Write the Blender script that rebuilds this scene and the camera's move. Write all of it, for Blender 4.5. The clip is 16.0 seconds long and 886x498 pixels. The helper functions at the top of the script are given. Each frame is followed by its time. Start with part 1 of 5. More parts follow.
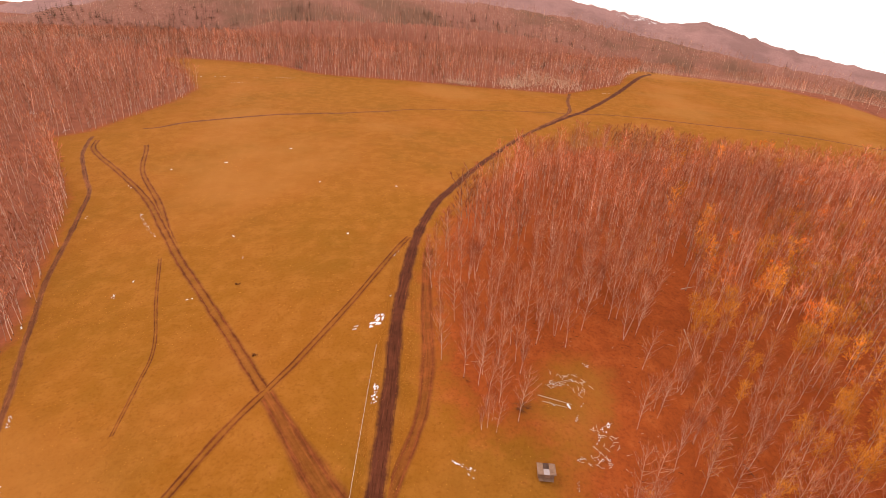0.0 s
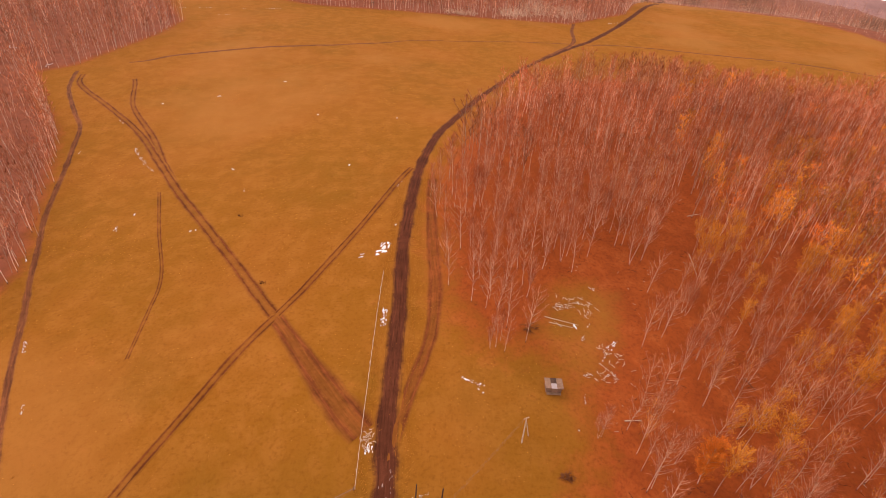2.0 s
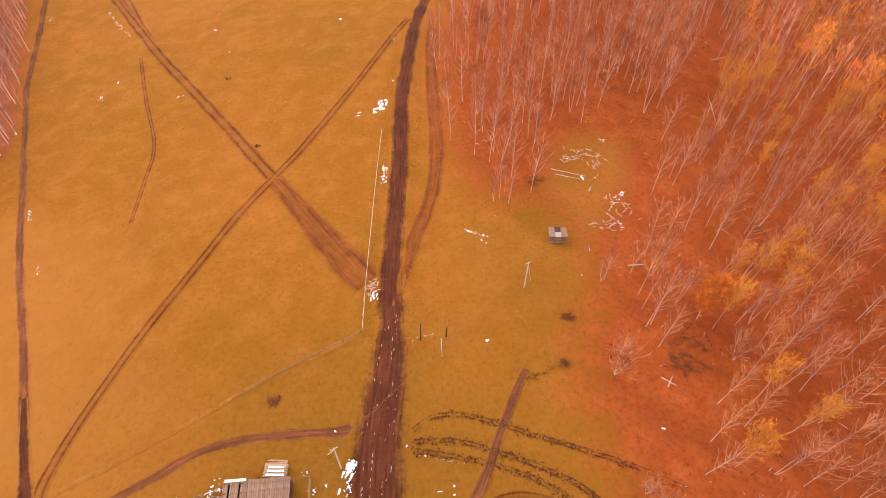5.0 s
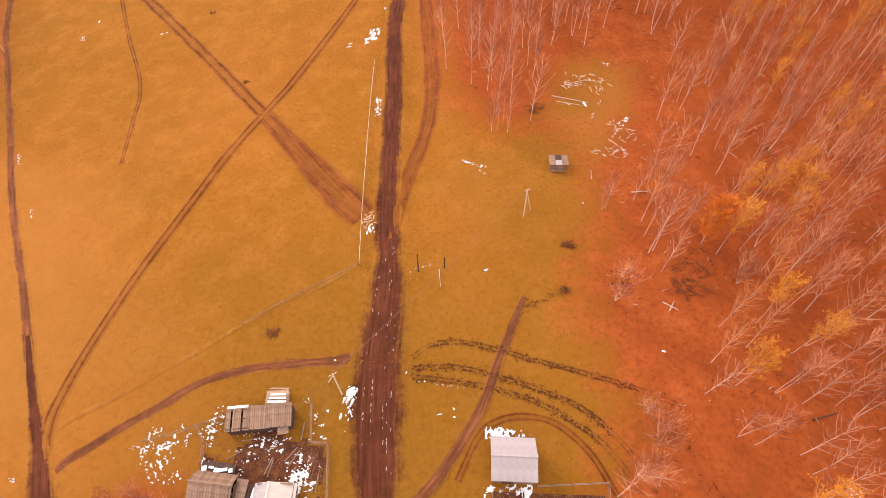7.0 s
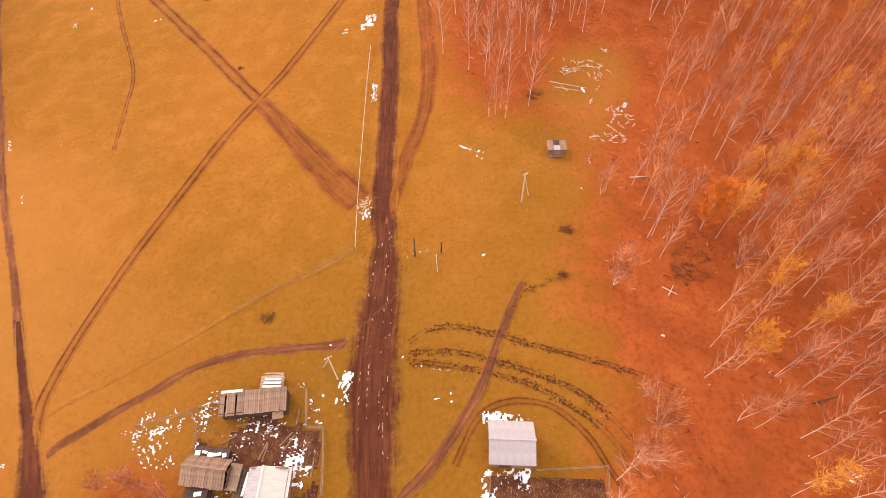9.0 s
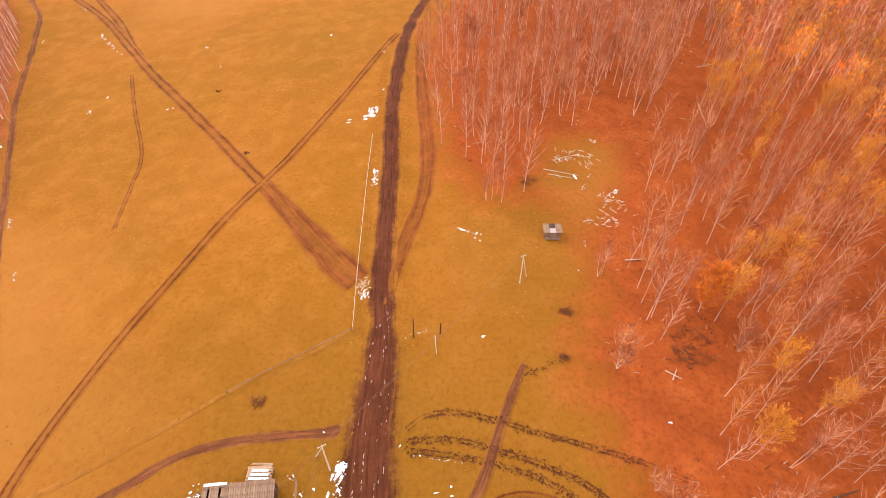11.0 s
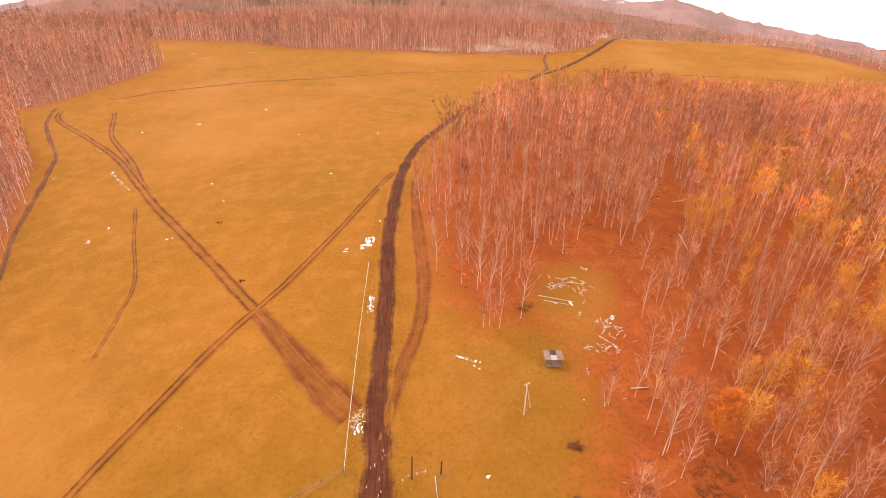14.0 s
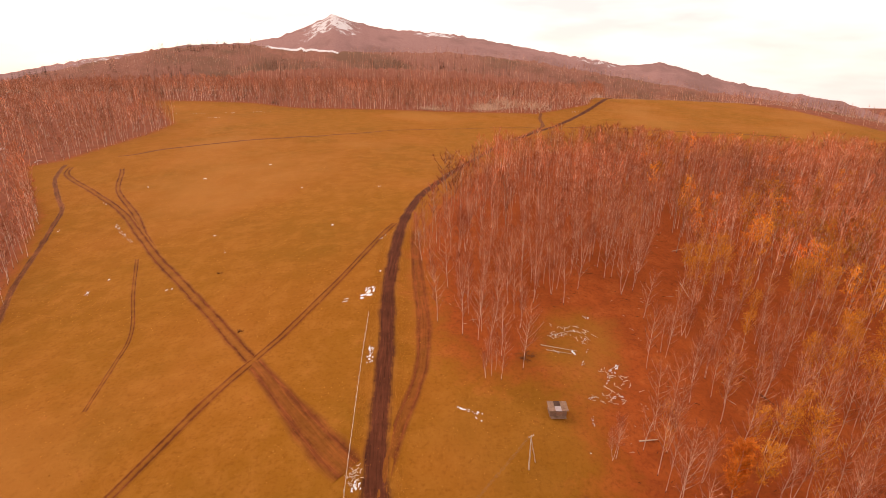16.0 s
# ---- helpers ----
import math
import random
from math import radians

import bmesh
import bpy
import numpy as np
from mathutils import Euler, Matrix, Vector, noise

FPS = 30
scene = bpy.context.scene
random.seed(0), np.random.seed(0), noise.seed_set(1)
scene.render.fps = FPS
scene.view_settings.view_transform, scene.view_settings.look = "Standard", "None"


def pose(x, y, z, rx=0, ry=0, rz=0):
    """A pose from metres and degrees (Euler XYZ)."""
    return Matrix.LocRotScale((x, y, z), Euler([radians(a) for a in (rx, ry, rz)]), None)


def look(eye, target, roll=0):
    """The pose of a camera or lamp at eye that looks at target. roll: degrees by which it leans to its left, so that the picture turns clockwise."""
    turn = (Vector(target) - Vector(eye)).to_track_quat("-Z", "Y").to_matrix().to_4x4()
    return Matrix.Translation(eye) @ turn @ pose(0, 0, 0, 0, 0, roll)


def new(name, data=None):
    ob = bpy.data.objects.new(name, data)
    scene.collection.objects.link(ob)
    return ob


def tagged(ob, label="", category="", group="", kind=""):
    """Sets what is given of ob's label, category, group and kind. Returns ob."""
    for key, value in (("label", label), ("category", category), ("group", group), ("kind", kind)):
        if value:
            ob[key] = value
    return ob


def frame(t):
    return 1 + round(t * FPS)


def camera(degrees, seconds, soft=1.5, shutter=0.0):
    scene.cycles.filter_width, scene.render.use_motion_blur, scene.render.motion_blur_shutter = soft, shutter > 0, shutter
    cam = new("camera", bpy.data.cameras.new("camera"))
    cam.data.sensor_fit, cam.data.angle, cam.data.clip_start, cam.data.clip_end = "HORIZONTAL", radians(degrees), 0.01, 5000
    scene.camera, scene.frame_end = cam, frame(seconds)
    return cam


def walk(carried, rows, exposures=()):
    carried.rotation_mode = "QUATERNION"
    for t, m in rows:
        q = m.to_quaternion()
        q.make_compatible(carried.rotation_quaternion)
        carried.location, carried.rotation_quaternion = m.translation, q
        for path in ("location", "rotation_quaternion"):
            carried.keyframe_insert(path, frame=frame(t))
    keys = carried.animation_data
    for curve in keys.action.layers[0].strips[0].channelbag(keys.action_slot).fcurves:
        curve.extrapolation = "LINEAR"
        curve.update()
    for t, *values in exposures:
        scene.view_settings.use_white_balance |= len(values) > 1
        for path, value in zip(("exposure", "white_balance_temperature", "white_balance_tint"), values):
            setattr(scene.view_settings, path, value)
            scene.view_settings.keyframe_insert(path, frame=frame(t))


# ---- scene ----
cam = camera(85.37, 16.0, 0.7)
ROWS = [
    (0.0, 1.13, 4.79, 76.72, 0.78, -25.82, 4.18),
    (0.5, 0.72, 4.69, 75.65, 0.71, -25.69, 4.08),
    (1.0, 0.27, 4.49, 74.50, 0.54, -26.41, 3.97),
    (1.5, -0.24, 4.03, 73.19, 0.22, -29.07, 3.95),
    (2.0, -0.60, 3.43, 71.86, -0.08, -32.18, 3.97),
    (2.5, -0.65, 3.21, 70.63, -0.09, -34.26, 3.76),
    (3.0, -0.39, 3.10, 69.54, -0.09, -36.26, 3.48),
    (3.5, 0.13, 3.03, 68.52, 0.15, -38.57, 2.92),
    (4.0, 0.80, 2.80, 67.41, 0.46, -40.94, 2.45),
    (4.5, 1.46, 2.48, 66.16, 0.82, -43.42, 1.83),
    (5.0, 2.01, 2.00, 65.01, 1.08, -45.78, 1.27),
    (7.5, 4.02, 0.13, 60.47, 2.47, -51.93, -1.37),
    (8.0, 4.14, -0.17, 59.92, 2.45, -52.19, -1.38),
    (10.5, 2.88, -0.81, 58.90, 0.60, -45.79, 0.46),
    (11.0, 2.45, -0.71, 59.04, 0.25, -41.92, 0.82),
    (11.5, 1.91, -0.46, 59.16, -0.10, -38.45, 1.20),
    (12.0, 1.41, -0.37, 59.07, -0.46, -35.53, 1.57),
    (12.5, 1.00, -0.36, 58.70, -0.78, -33.06, 1.58),
    (13.0, 0.71, -0.40, 58.31, -0.98, -30.87, 1.70),
    (13.5, 0.44, -0.43, 58.06, -1.23, -28.72, 1.62),
    (14.0, 0.33, -0.49, 58.00, -1.37, -26.45, 1.51),
    (14.5, 0.30, -0.68, 57.94, -1.43, -24.03, 1.44),
    (15.0, 0.29, -0.84, 57.78, -1.28, -21.71, 1.26),
    (15.5, 0.29, -0.95, 57.48, -1.23, -20.35, 1.17),
    (16.0, 0.28, -1.03, 57.09, -1.21, -20.06, 1.19),
]


def eye_pose(x, y, z, yaw, pitch, roll):
    return pose(x, y, z, 0, 0, yaw) @ pose(0, 0, 0, 90 + pitch) @ pose(0, 0, 0, 0, 0, roll)


walk(cam, [(t, eye_pose(*row)) for t, *row in ROWS],
     [(0.0, -0.34, 7000, 18), (1.0, -0.40, 7100, 21.5), (1.5, -0.45, 7200, 23), (2.0, -0.46, 7200, 23), (2.8, -0.33, 6800, 19), (3.5, -0.16, 6600, 16.5), (5.0, 0.0, 6500, 14), (8.0, 0.16, 6500, 12.5), (11.5, 0.24, 6450, 5.5), (13.0, 0.26, 6300, 2),
      (14.0, 0.24, 6350, 3), (14.5, 0.22, 6400, 4.5), (15.0, -0.10, 6900, 14), (15.4, -0.30, 7400, 18), (16.0, -0.53, 7500, 21.5)])

# ---- sky and light ----
world = bpy.data.worlds.new("overcast_sky")
scene.world = world
world.use_nodes = True
wn, wl = world.node_tree.nodes, world.node_tree.links
wn.clear()
sky = wn.new("ShaderNodeTexSky")
sky.sky_type, sky.sun_disc = "NISHITA", False
sky.sun_elevation, sky.sun_rotation = radians(34), radians(-50)
wnoise = wn.new("ShaderNodeTexNoise")
wnoise.inputs["Scale"].default_value, wnoise.inputs["Detail"].default_value = 3.0, 6.0
wmap = wn.new("ShaderNodeMapping")
wmap.inputs["Scale"].default_value = (1, 1, 5)
wco = wn.new("ShaderNodeTexCoord")
wramp = wn.new("ShaderNodeValToRGB")
wramp.color_ramp.elements[0].position, wramp.color_ramp.elements[0].color = 0.38, (0.92, 0.80, 0.79, 1)
wramp.color_ramp.elements[1].position, wramp.color_ramp.elements[1].color = 0.52, (1.04, 1.0, 0.98, 1)
wmix = wn.new("ShaderNodeMix")
wmix.data_type = "RGBA"
wmix.inputs["Factor"].default_value = 0.97
wbg = wn.new("ShaderNodeBackground")
wbg.inputs["Strength"].default_value = 1.5
wout = wn.new("ShaderNodeOutputWorld")
wl.new(wco.outputs["Generated"], wmap.inputs["Vector"])
wl.new(wmap.outputs["Vector"], wnoise.inputs["Vector"])
wl.new(wnoise.outputs["Fac"], wramp.inputs["Fac"])
wl.new(sky.outputs["Color"], wmix.inputs["A"])
wl.new(wramp.outputs["Color"], wmix.inputs["B"])
wl.new(wmix.outputs["Result"], wbg.inputs["Color"])
wl.new(wbg.outputs["Background"], wout.inputs["Surface"])

sun = new("sun", bpy.data.lights.new("sun", "SUN"))
sun.data.energy, sun.data.angle, sun.data.color = 2.1, radians(16), (1.0, 0.90, 0.78)
sun.matrix_world = look((-60, 50, 55), (0, 0, 0))

# ---- materials ----
def material(name, rough=0.9, metal=0.0):
    m = bpy.data.materials.new(name)
    m.use_nodes = True
    b = m.node_tree.nodes["Principled BSDF"]
    b.inputs["Roughness"].default_value, b.inputs["Metallic"].default_value = rough, metal
    b.inputs["Specular IOR Level"].default_value = 0.06 if rough > 0.82 else 0.3
    return m, m.node_tree.nodes, m.node_tree.links, b


def noise_node(n, l, vec, scale, detail=4.0, rough=0.6):
    t = n.new("ShaderNodeTexNoise")
    t.inputs["Scale"].default_value, t.inputs["Detail"].default_value, t.inputs["Roughness"].default_value = scale, detail, rough
    l.new(vec, t.inputs["Vector"])
    return t.outputs["Fac"]


def ramp(n, l, fac, stops):
    r = n.new("ShaderNodeValToRGB")
    e = r.color_ramp.elements
    while len(e) < len(stops):
        e.new(0.5)
    for i, (p, c) in enumerate(stops):
        e[i].position, e[i].color = p, (*c, 1) if len(c) == 3 else c
    l.new(fac, r.inputs["Fac"])
    return r.outputs["Color"]


def mixc(n, l, fac, a, b, mode="MIX"):
    m = n.new("ShaderNodeMix")
    m.data_type, m.blend_type = "RGBA", mode
    for value, key in ((fac, "Factor"), (a, "A"), (b, "B")):
        if isinstance(value, (float, int)):
            m.inputs[key].default_value = value
        elif isinstance(value, tuple):
            m.inputs[key].default_value = (*value, 1)
        else:
            l.new(value, m.inputs[key])
    return m.outputs["Result"]


def math_node(n, l, op, a, b=0.0, clamp=False):
    m = n.new("ShaderNodeMath")
    m.operation, m.use_clamp = op, clamp
    for i, value in enumerate((a, b)):
        if isinstance(value, (float, int)):
            m.inputs[i].default_value = value
        else:
            l.new(value, m.inputs[i])
    return m.outputs[0]


def bump(n, l, b, height, strength, dist):
    k = n.new("ShaderNodeBump")
    k.inputs["Strength"].default_value, k.inputs["Distance"].default_value = strength, dist
    l.new(height, k.inputs["Height"])
    l.new(k.outputs["Normal"], b.inputs["Normal"])


def land_colour(n, l):
    """Dry meadow, turning into leaf litter where the attribute "zone" says forest; the same for the ground and for what lies on it."""
    pos = n.new("ShaderNodeNewGeometry").outputs["Position"]
    big = noise_node(n, l, pos, 0.034, 6, 0.6)
    wide = noise_node(n, l, pos, 0.013, 3, 0.5)
    mid = noise_node(n, l, pos, 0.2, 6, 0.62)
    fine = noise_node(n, l, pos, 1.3, 7, 0.75)
    grass = ramp(n, l, big, [(0.30, (0.257, 0.102, 0.0120)), (0.5, (0.319, 0.111, 0.0142)), (0.72, (0.370, 0.123, 0.0205))])
    grass = mixc(n, l, ramp(n, l, wide, [(0.40, (0.5, 0.5, 0.5)), (0.58, (0, 0, 0))]), grass, (0.272, 0.110, 0.0100))
    grass = mixc(n, l, ramp(n, l, mid, [(0.44, (0, 0, 0)), (0.72, (0.65, 0.65, 0.65))]), grass, (0.416, 0.158, 0.0280))
    grass = mixc(n, l, ramp(n, l, fine, [(0.30, (0.75, 0.75, 0.75)), (0.50, (0, 0, 0))]), grass, (0.216, 0.068, 0.0075))
    grass = mixc(n, l, ramp(n, l, fine, [(0.60, (0, 0, 0)), (0.82, (0.5, 0.5, 0.5))]), grass, (0.480, 0.194, 0.0520))
    grass = mixc(n, l, ramp(n, l, wide, [(0.52, (0, 0, 0)), (0.66, (0.55, 0.55, 0.55))]), grass, (0.400, 0.162, 0.0360))
    lush = n.new("ShaderNodeAttribute")
    lush.attribute_name = "lush"
    k = math_node(n, l, "MULTIPLY", lush.outputs["Fac"], math_node(n, l, "ADD", math_node(n, l, "MULTIPLY", mid, 0.9), 0.45), True)
    grass = mixc(n, l, k, grass, ramp(n, l, fine, [(0.35, (0.180, 0.076, 0.0085)), (0.65, (0.252, 0.108, 0.0125))]))
    litter = ramp(n, l, mid, [(0.30, (0.28, 0.060, 0.0145)), (0.55, (0.38, 0.084, 0.0188)), (0.75, (0.455, 0.122, 0.031))])
    litter = mixc(n, l, ramp(n, l, fine, [(0.34, (0.85, 0.85, 0.85)), (0.55, (0, 0, 0))]), litter, (0.234, 0.047, 0.0126))
    zone = n.new("ShaderNodeAttribute")
    zone.attribute_name = "zone"
    z = math_node(n, l, "ADD", zone.outputs["Fac"], math_node(n, l, "MULTIPLY", math_node(n, l, "SUBTRACT", mid, 0.5), 1.3))
    z = ramp(n, l, z, [(0.18, (0, 0, 0)), (0.85, (1, 1, 1))])
    col = mixc(n, l, z, grass, litter)
    far = n.new("ShaderNodeAttribute")
    far.attribute_name = "far"
    slope = ramp(n, l, mid, [(0.35, (0.19, 0.060, 0.034)), (0.65, (0.30, 0.105, 0.062))])
    return mixc(n, l, far.outputs["Fac"], col, slope), pos, mid, fine


def make_land():
    m, n, l, b = material("meadow_and_leaf_litter", 0.95)
    col, pos, mid, fine = land_colour(n, l)
    l.new(col, b.inputs["Base Color"])
    bump(n, l, b, fine, 0.5, 0.4)
    return m


def make_track(name, dark, ruts, strength=1.0, broken=False, floor=0.0):
    """Bare soil with wheel ruts along u = -1..1 across, ragged towards the grass."""
    m, n, l, b = material(name, 0.85)
    col, pos, mid, fine = land_colour(n, l)
    at = n.new("ShaderNodeAttribute")
    at.attribute_name = "across"
    u = math_node(n, l, "ABSOLUTE", at.outputs["Fac"])
    soil = ramp(n, l, mid, [(0.30, tuple(c * 0.7 for c in dark)), (0.55, dark), (0.75, tuple(min(1, c * 1.45) for c in dark))])
    lane = n.new("ShaderNodeAttribute")
    lane.attribute_name = "lane"
    streak = noise_node(n, l, lane.outputs["Vector"], 1.5, 6, 0.65)
    soil = mixc(n, l, ramp(n, l, streak, [(0.34, (0.85, 0.85, 0.85)), (0.5, (0, 0, 0))]), soil, tuple(c * 0.5 for c in dark))
    soil = mixc(n, l, ramp(n, l, streak, [(0.54, (0, 0, 0)), (0.72, (0.75, 0.75, 0.75))]), soil, tuple(min(1, c * 2.0) for c in dark))
    soil = mixc(n, l, ramp(n, l, fine, [(0.56, (0, 0, 0)), (0.8, (0.6, 0.6, 0.6))]), soil, tuple(min(1, c * 1.9) for c in dark))
    soil = mixc(n, l, ramp(n, l, fine, [(0.25, (0.8, 0.8, 0.8)), (0.45, (0, 0, 0))]), soil, tuple(c * 0.45 for c in dark))
    wob = math_node(n, l, "MULTIPLY", math_node(n, l, "SUBTRACT", mid, 0.5), 0.9)
    if ruts:
        d = math_node(n, l, "ABSOLUTE", math_node(n, l, "SUBTRACT", u, 0.52))
        d = math_node(n, l, "ADD", d, math_node(n, l, "MULTIPLY", wob, 0.45))
        d = math_node(n, l, "ADD", d, math_node(n, l, "MULTIPLY", math_node(n, l, "SUBTRACT", fine, 0.5), 0.5))
        mask = ramp(n, l, d, [(0.04, (0.95, 0.95, 0.95)), (0.17, (0.40 + floor * 0.5,) * 3), (0.34, (0.16 + floor * 0.7,) * 3), (0.50, (floor,) * 3)])
    else:
        d = math_node(n, l, "ADD", u, math_node(n, l, "MULTIPLY", wob, 0.6))
        d = math_node(n, l, "ADD", d, math_node(n, l, "MULTIPLY", math_node(n, l, "SUBTRACT", streak, 0.5), 0.5))
        d = math_node(n, l, "ADD", d, math_node(n, l, "MULTIPLY", math_node(n, l, "SUBTRACT", fine, 0.5), 0.5))
        mask = ramp(n, l, d, [(0.50, (1, 1, 1)), (0.66, (0.6, 0.6, 0.6)), (0.80, (0.22, 0.22, 0.22)), (0.92, (0, 0, 0))])
    mask = math_node(n, l, "MULTIPLY", mask, ramp(n, l, u, [(0.72, (strength, strength, strength)), (0.99, (0, 0, 0))]))
    if broken:
        mask = math_node(n, l, "MULTIPLY", mask, ramp(n, l, noise_node(n, l, pos, 0.9, 4, 0.7), [(0.44, (0.12, 0.12, 0.12)), (0.56, (1, 1, 1))]))
    l.new(mixc(n, l, mask, col, soil), b.inputs["Base Color"])
    bump(n, l, b, fine, 0.6, 0.4)
    return m


def make_plain(name, stops, scale=1.0, rough=0.85, metal=0.0, relief=0.4, stretch=(1, 1, 1), vary=0.0):
    """A surface of a few tones over two scales of noise in the thing's own space; vary: change from piece to piece."""
    m, n, l, b = material(name, rough, metal)
    co = n.new("ShaderNodeTexCoord")
    mp = n.new("ShaderNodeMapping")
    mp.inputs["Scale"].default_value = stretch
    l.new(co.outputs["Object"], mp.inputs["Vector"])
    a = noise_node(n, l, mp.outputs["Vector"], 1.3 * scale, 5, 0.6)
    f = noise_node(n, l, mp.outputs["Vector"], 9 * scale, 5, 0.7)
    fac = math_node(n, l, "ADD", math_node(n, l, "MULTIPLY", a, 0.6), math_node(n, l, "MULTIPLY", f, 0.4))
    col = ramp(n, l, fac, stops)
    if vary:
        info = n.new("ShaderNodeObjectInfo")
        col = mixc(n, l, vary, col, ramp(n, l, info.outputs["Random"], [(0, (0.45, 0.45, 0.45)), (1, (1.0, 1.0, 1.0))]), "MULTIPLY")
    l.new(col, b.inputs["Base Color"])
    if relief:
        bump(n, l, b, f, relief, 0.03)
    return m


def make_island(name, stops, rough=0.9, vary=0.5, lo=0.55):
    """Trees and the like: one tone ramp, changed from piece to piece by chance."""
    m, n, l, b = material(name, rough)
    pos = n.new("ShaderNodeNewGeometry")
    a = noise_node(n, l, pos.outputs["Position"], 0.35, 4, 0.6)
    col = ramp(n, l, a, stops)
    k = ramp(n, l, pos.outputs["Random Per Island"], [(0, (lo, lo, lo)), (1, (1.25, 1.25, 1.25))])
    col = mixc(n, l, vary, col, mixc(n, l, 1.0, col, k, "MULTIPLY"))
    tone = n.new("ShaderNodeAttribute")
    tone.attribute_name = "tone"
    f = math_node(n, l, "ADD", tone.outputs["Fac"], 1.0)
    grey = n.new("ShaderNodeCombineColor")
    for key in ("Red", "Green", "Blue"):
        l.new(f, grey.inputs[key])
    l.new(mixc(n, l, 1.0, col, grey.outputs["Color"], "MULTIPLY"), b.inputs["Base Color"])
    return m


LAND = make_land()
MUD = make_track("wet_brown_mud", (0.115, 0.033, 0.0155), False)
RUST = make_track("rust_brown_soil", (0.20, 0.066, 0.026), False)
RUT = make_track("rutted_soil", (0.165, 0.040, 0.012), True, 1.0, False, 0.22)
STRAW_BANK = make_track("straw_covered_bank", (0.36, 0.150, 0.042), False, 0.45, True)
DARKSOIL = make_track("churned_dark_soil", (0.105, 0.033, 0.0125), True, 0.95, True)
WORN_RUT = make_track("rutted_rusty_turf", (0.215, 0.056, 0.0165), True, 1.0, False, 0.62)
BARK = make_island("birch_bark", [(0.3, (0.66, 0.45, 0.34)), (0.5, (0.80, 0.60, 0.48)), (0.7, (0.88, 0.72, 0.60))], 0.85, 0.5, 0.75)
BARK_TOP = make_island("upper_birch_bark", [(0.3, (0.64, 0.38, 0.25)), (0.7, (0.82, 0.57, 0.42))], 0.85, 0.5, 0.7)
BARK_FOOT = make_island("dark_birch_foot", [(0.3, (0.06, 0.03, 0.022)), (0.7, (0.14, 0.07, 0.05))], 0.9)
TWIG = make_island("bare_twigs", [(0.34, (0.35, 0.088, 0.034)), (0.5, (0.53, 0.158, 0.066)), (0.66, (0.74, 0.315, 0.165))], 0.9, 0.7, 0.5)
# twigs of the distant woods: the pinkish cast is haze mixed into the colour
FAR_TWIG = make_island("haze_tinted_bare_twigs", [(0.34, (0.36, 0.110, 0.052)), (0.5, (0.51, 0.178, 0.088)), (0.66, (0.67, 0.300, 0.168))], 0.9, 0.7, 0.5)
LEAF_Y = make_island("yellow_leaves", [(0.3, (0.66, 0.23, 0.018)), (0.6, (0.76, 0.30, 0.024)), (0.8, (0.82, 0.38, 0.05))], 0.8)
LEAF_O = make_island("orange_leaves", [(0.3, (0.64, 0.165, 0.018)), (0.6, (0.76, 0.215, 0.02)), (0.8, (0.82, 0.28, 0.04))], 0.8)
NEEDLE = make_island("conifer_needles", [(0.3, (0.095, 0.055, 0.026)), (0.6, (0.14, 0.082, 0.040)), (0.8, (0.19, 0.115, 0.058))], 0.9)
SNOW = make_plain("thawing_snow", [(0.3, (0.72, 0.72, 0.74)), (0.6, (0.9, 0.9, 0.9))], 2.0, 0.6)
TIMBER = make_plain("weathered_timber", [(0.3, (0.19, 0.10, 0.065)), (0.5, (0.33, 0.195, 0.130)), (0.75, (0.46, 0.30, 0.215))], 2.0, 0.85, 0, 0.5, (1, 1, 6), 0.5)
PALEWOOD = make_plain("pale_cut_timber", [(0.3, (0.36, 0.20, 0.11)), (0.7, (0.58, 0.38, 0.25))], 2.0, 0.8, 0, 0.4, (1, 1, 5), 0.3)
SHEET = make_plain("galvanised_roof_sheet", [(0.3, (0.36, 0.29, 0.28)), (0.55, (0.45, 0.37, 0.36)), (0.8, (0.52, 0.44, 0.43))], 0.8, 0.5, 0.15, 0.15)
WHITE_SHEET = make_plain("pale_roof_sheet", [(0.3, (0.50, 0.41, 0.35)), (0.7, (0.66, 0.56, 0.49))], 0.8, 0.45, 0.1, 0.15)
DARKWOOD = make_plain("dark_log_wall", [(0.3, (0.06, 0.035, 0.028)), (0.7, (0.16, 0.095, 0.07))], 2.0, 0.9, 0, 0.5, (1, 1, 5), 0.4)
YARD = make_plain("trampled_yard_soil", [(0.34, (0.055, 0.018, 0.012)), (0.5, (0.115, 0.040, 0.021)), (0.68, (0.21, 0.092, 0.032))], 0.6, 0.95, 0, 0.6)
WIRE = make_plain("dark_cable", [(0.3, (0.20, 0.11, 0.07)), (0.7, (0.3, 0.17, 0.1))], 1.0, 0.6, 0.2, 0)


# ---- meshes ----
def tri_mesh(name, verts, tris, mats, index=None, smooth=False):
    """A mesh from arrays of points and triangles."""
    verts, tris = np.asarray(verts, np.float32), np.asarray(tris, np.int32)
    me = bpy.data.meshes.new(name)
    me.vertices.add(len(verts))
    me.vertices.foreach_set("co", verts.ravel())
    me.loops.add(tris.size)
    me.loops.foreach_set("vertex_index", tris.ravel())
    me.polygons.add(len(tris))
    me.polygons.foreach_set("loop_start", np.arange(0, tris.size, 3, dtype=np.int32))
    me.polygons.foreach_set("loop_total", np.full(len(tris), 3, np.int32))
    for m in mats:
        me.materials.append(m)
    if index is not None:
        me.polygons.foreach_set("material_index", np.asarray(index, np.int32))
    if smooth:
        me.polygons.foreach_set("use_smooth", np.ones(len(tris), bool))
    me.update(calc_edges=True)
    return me


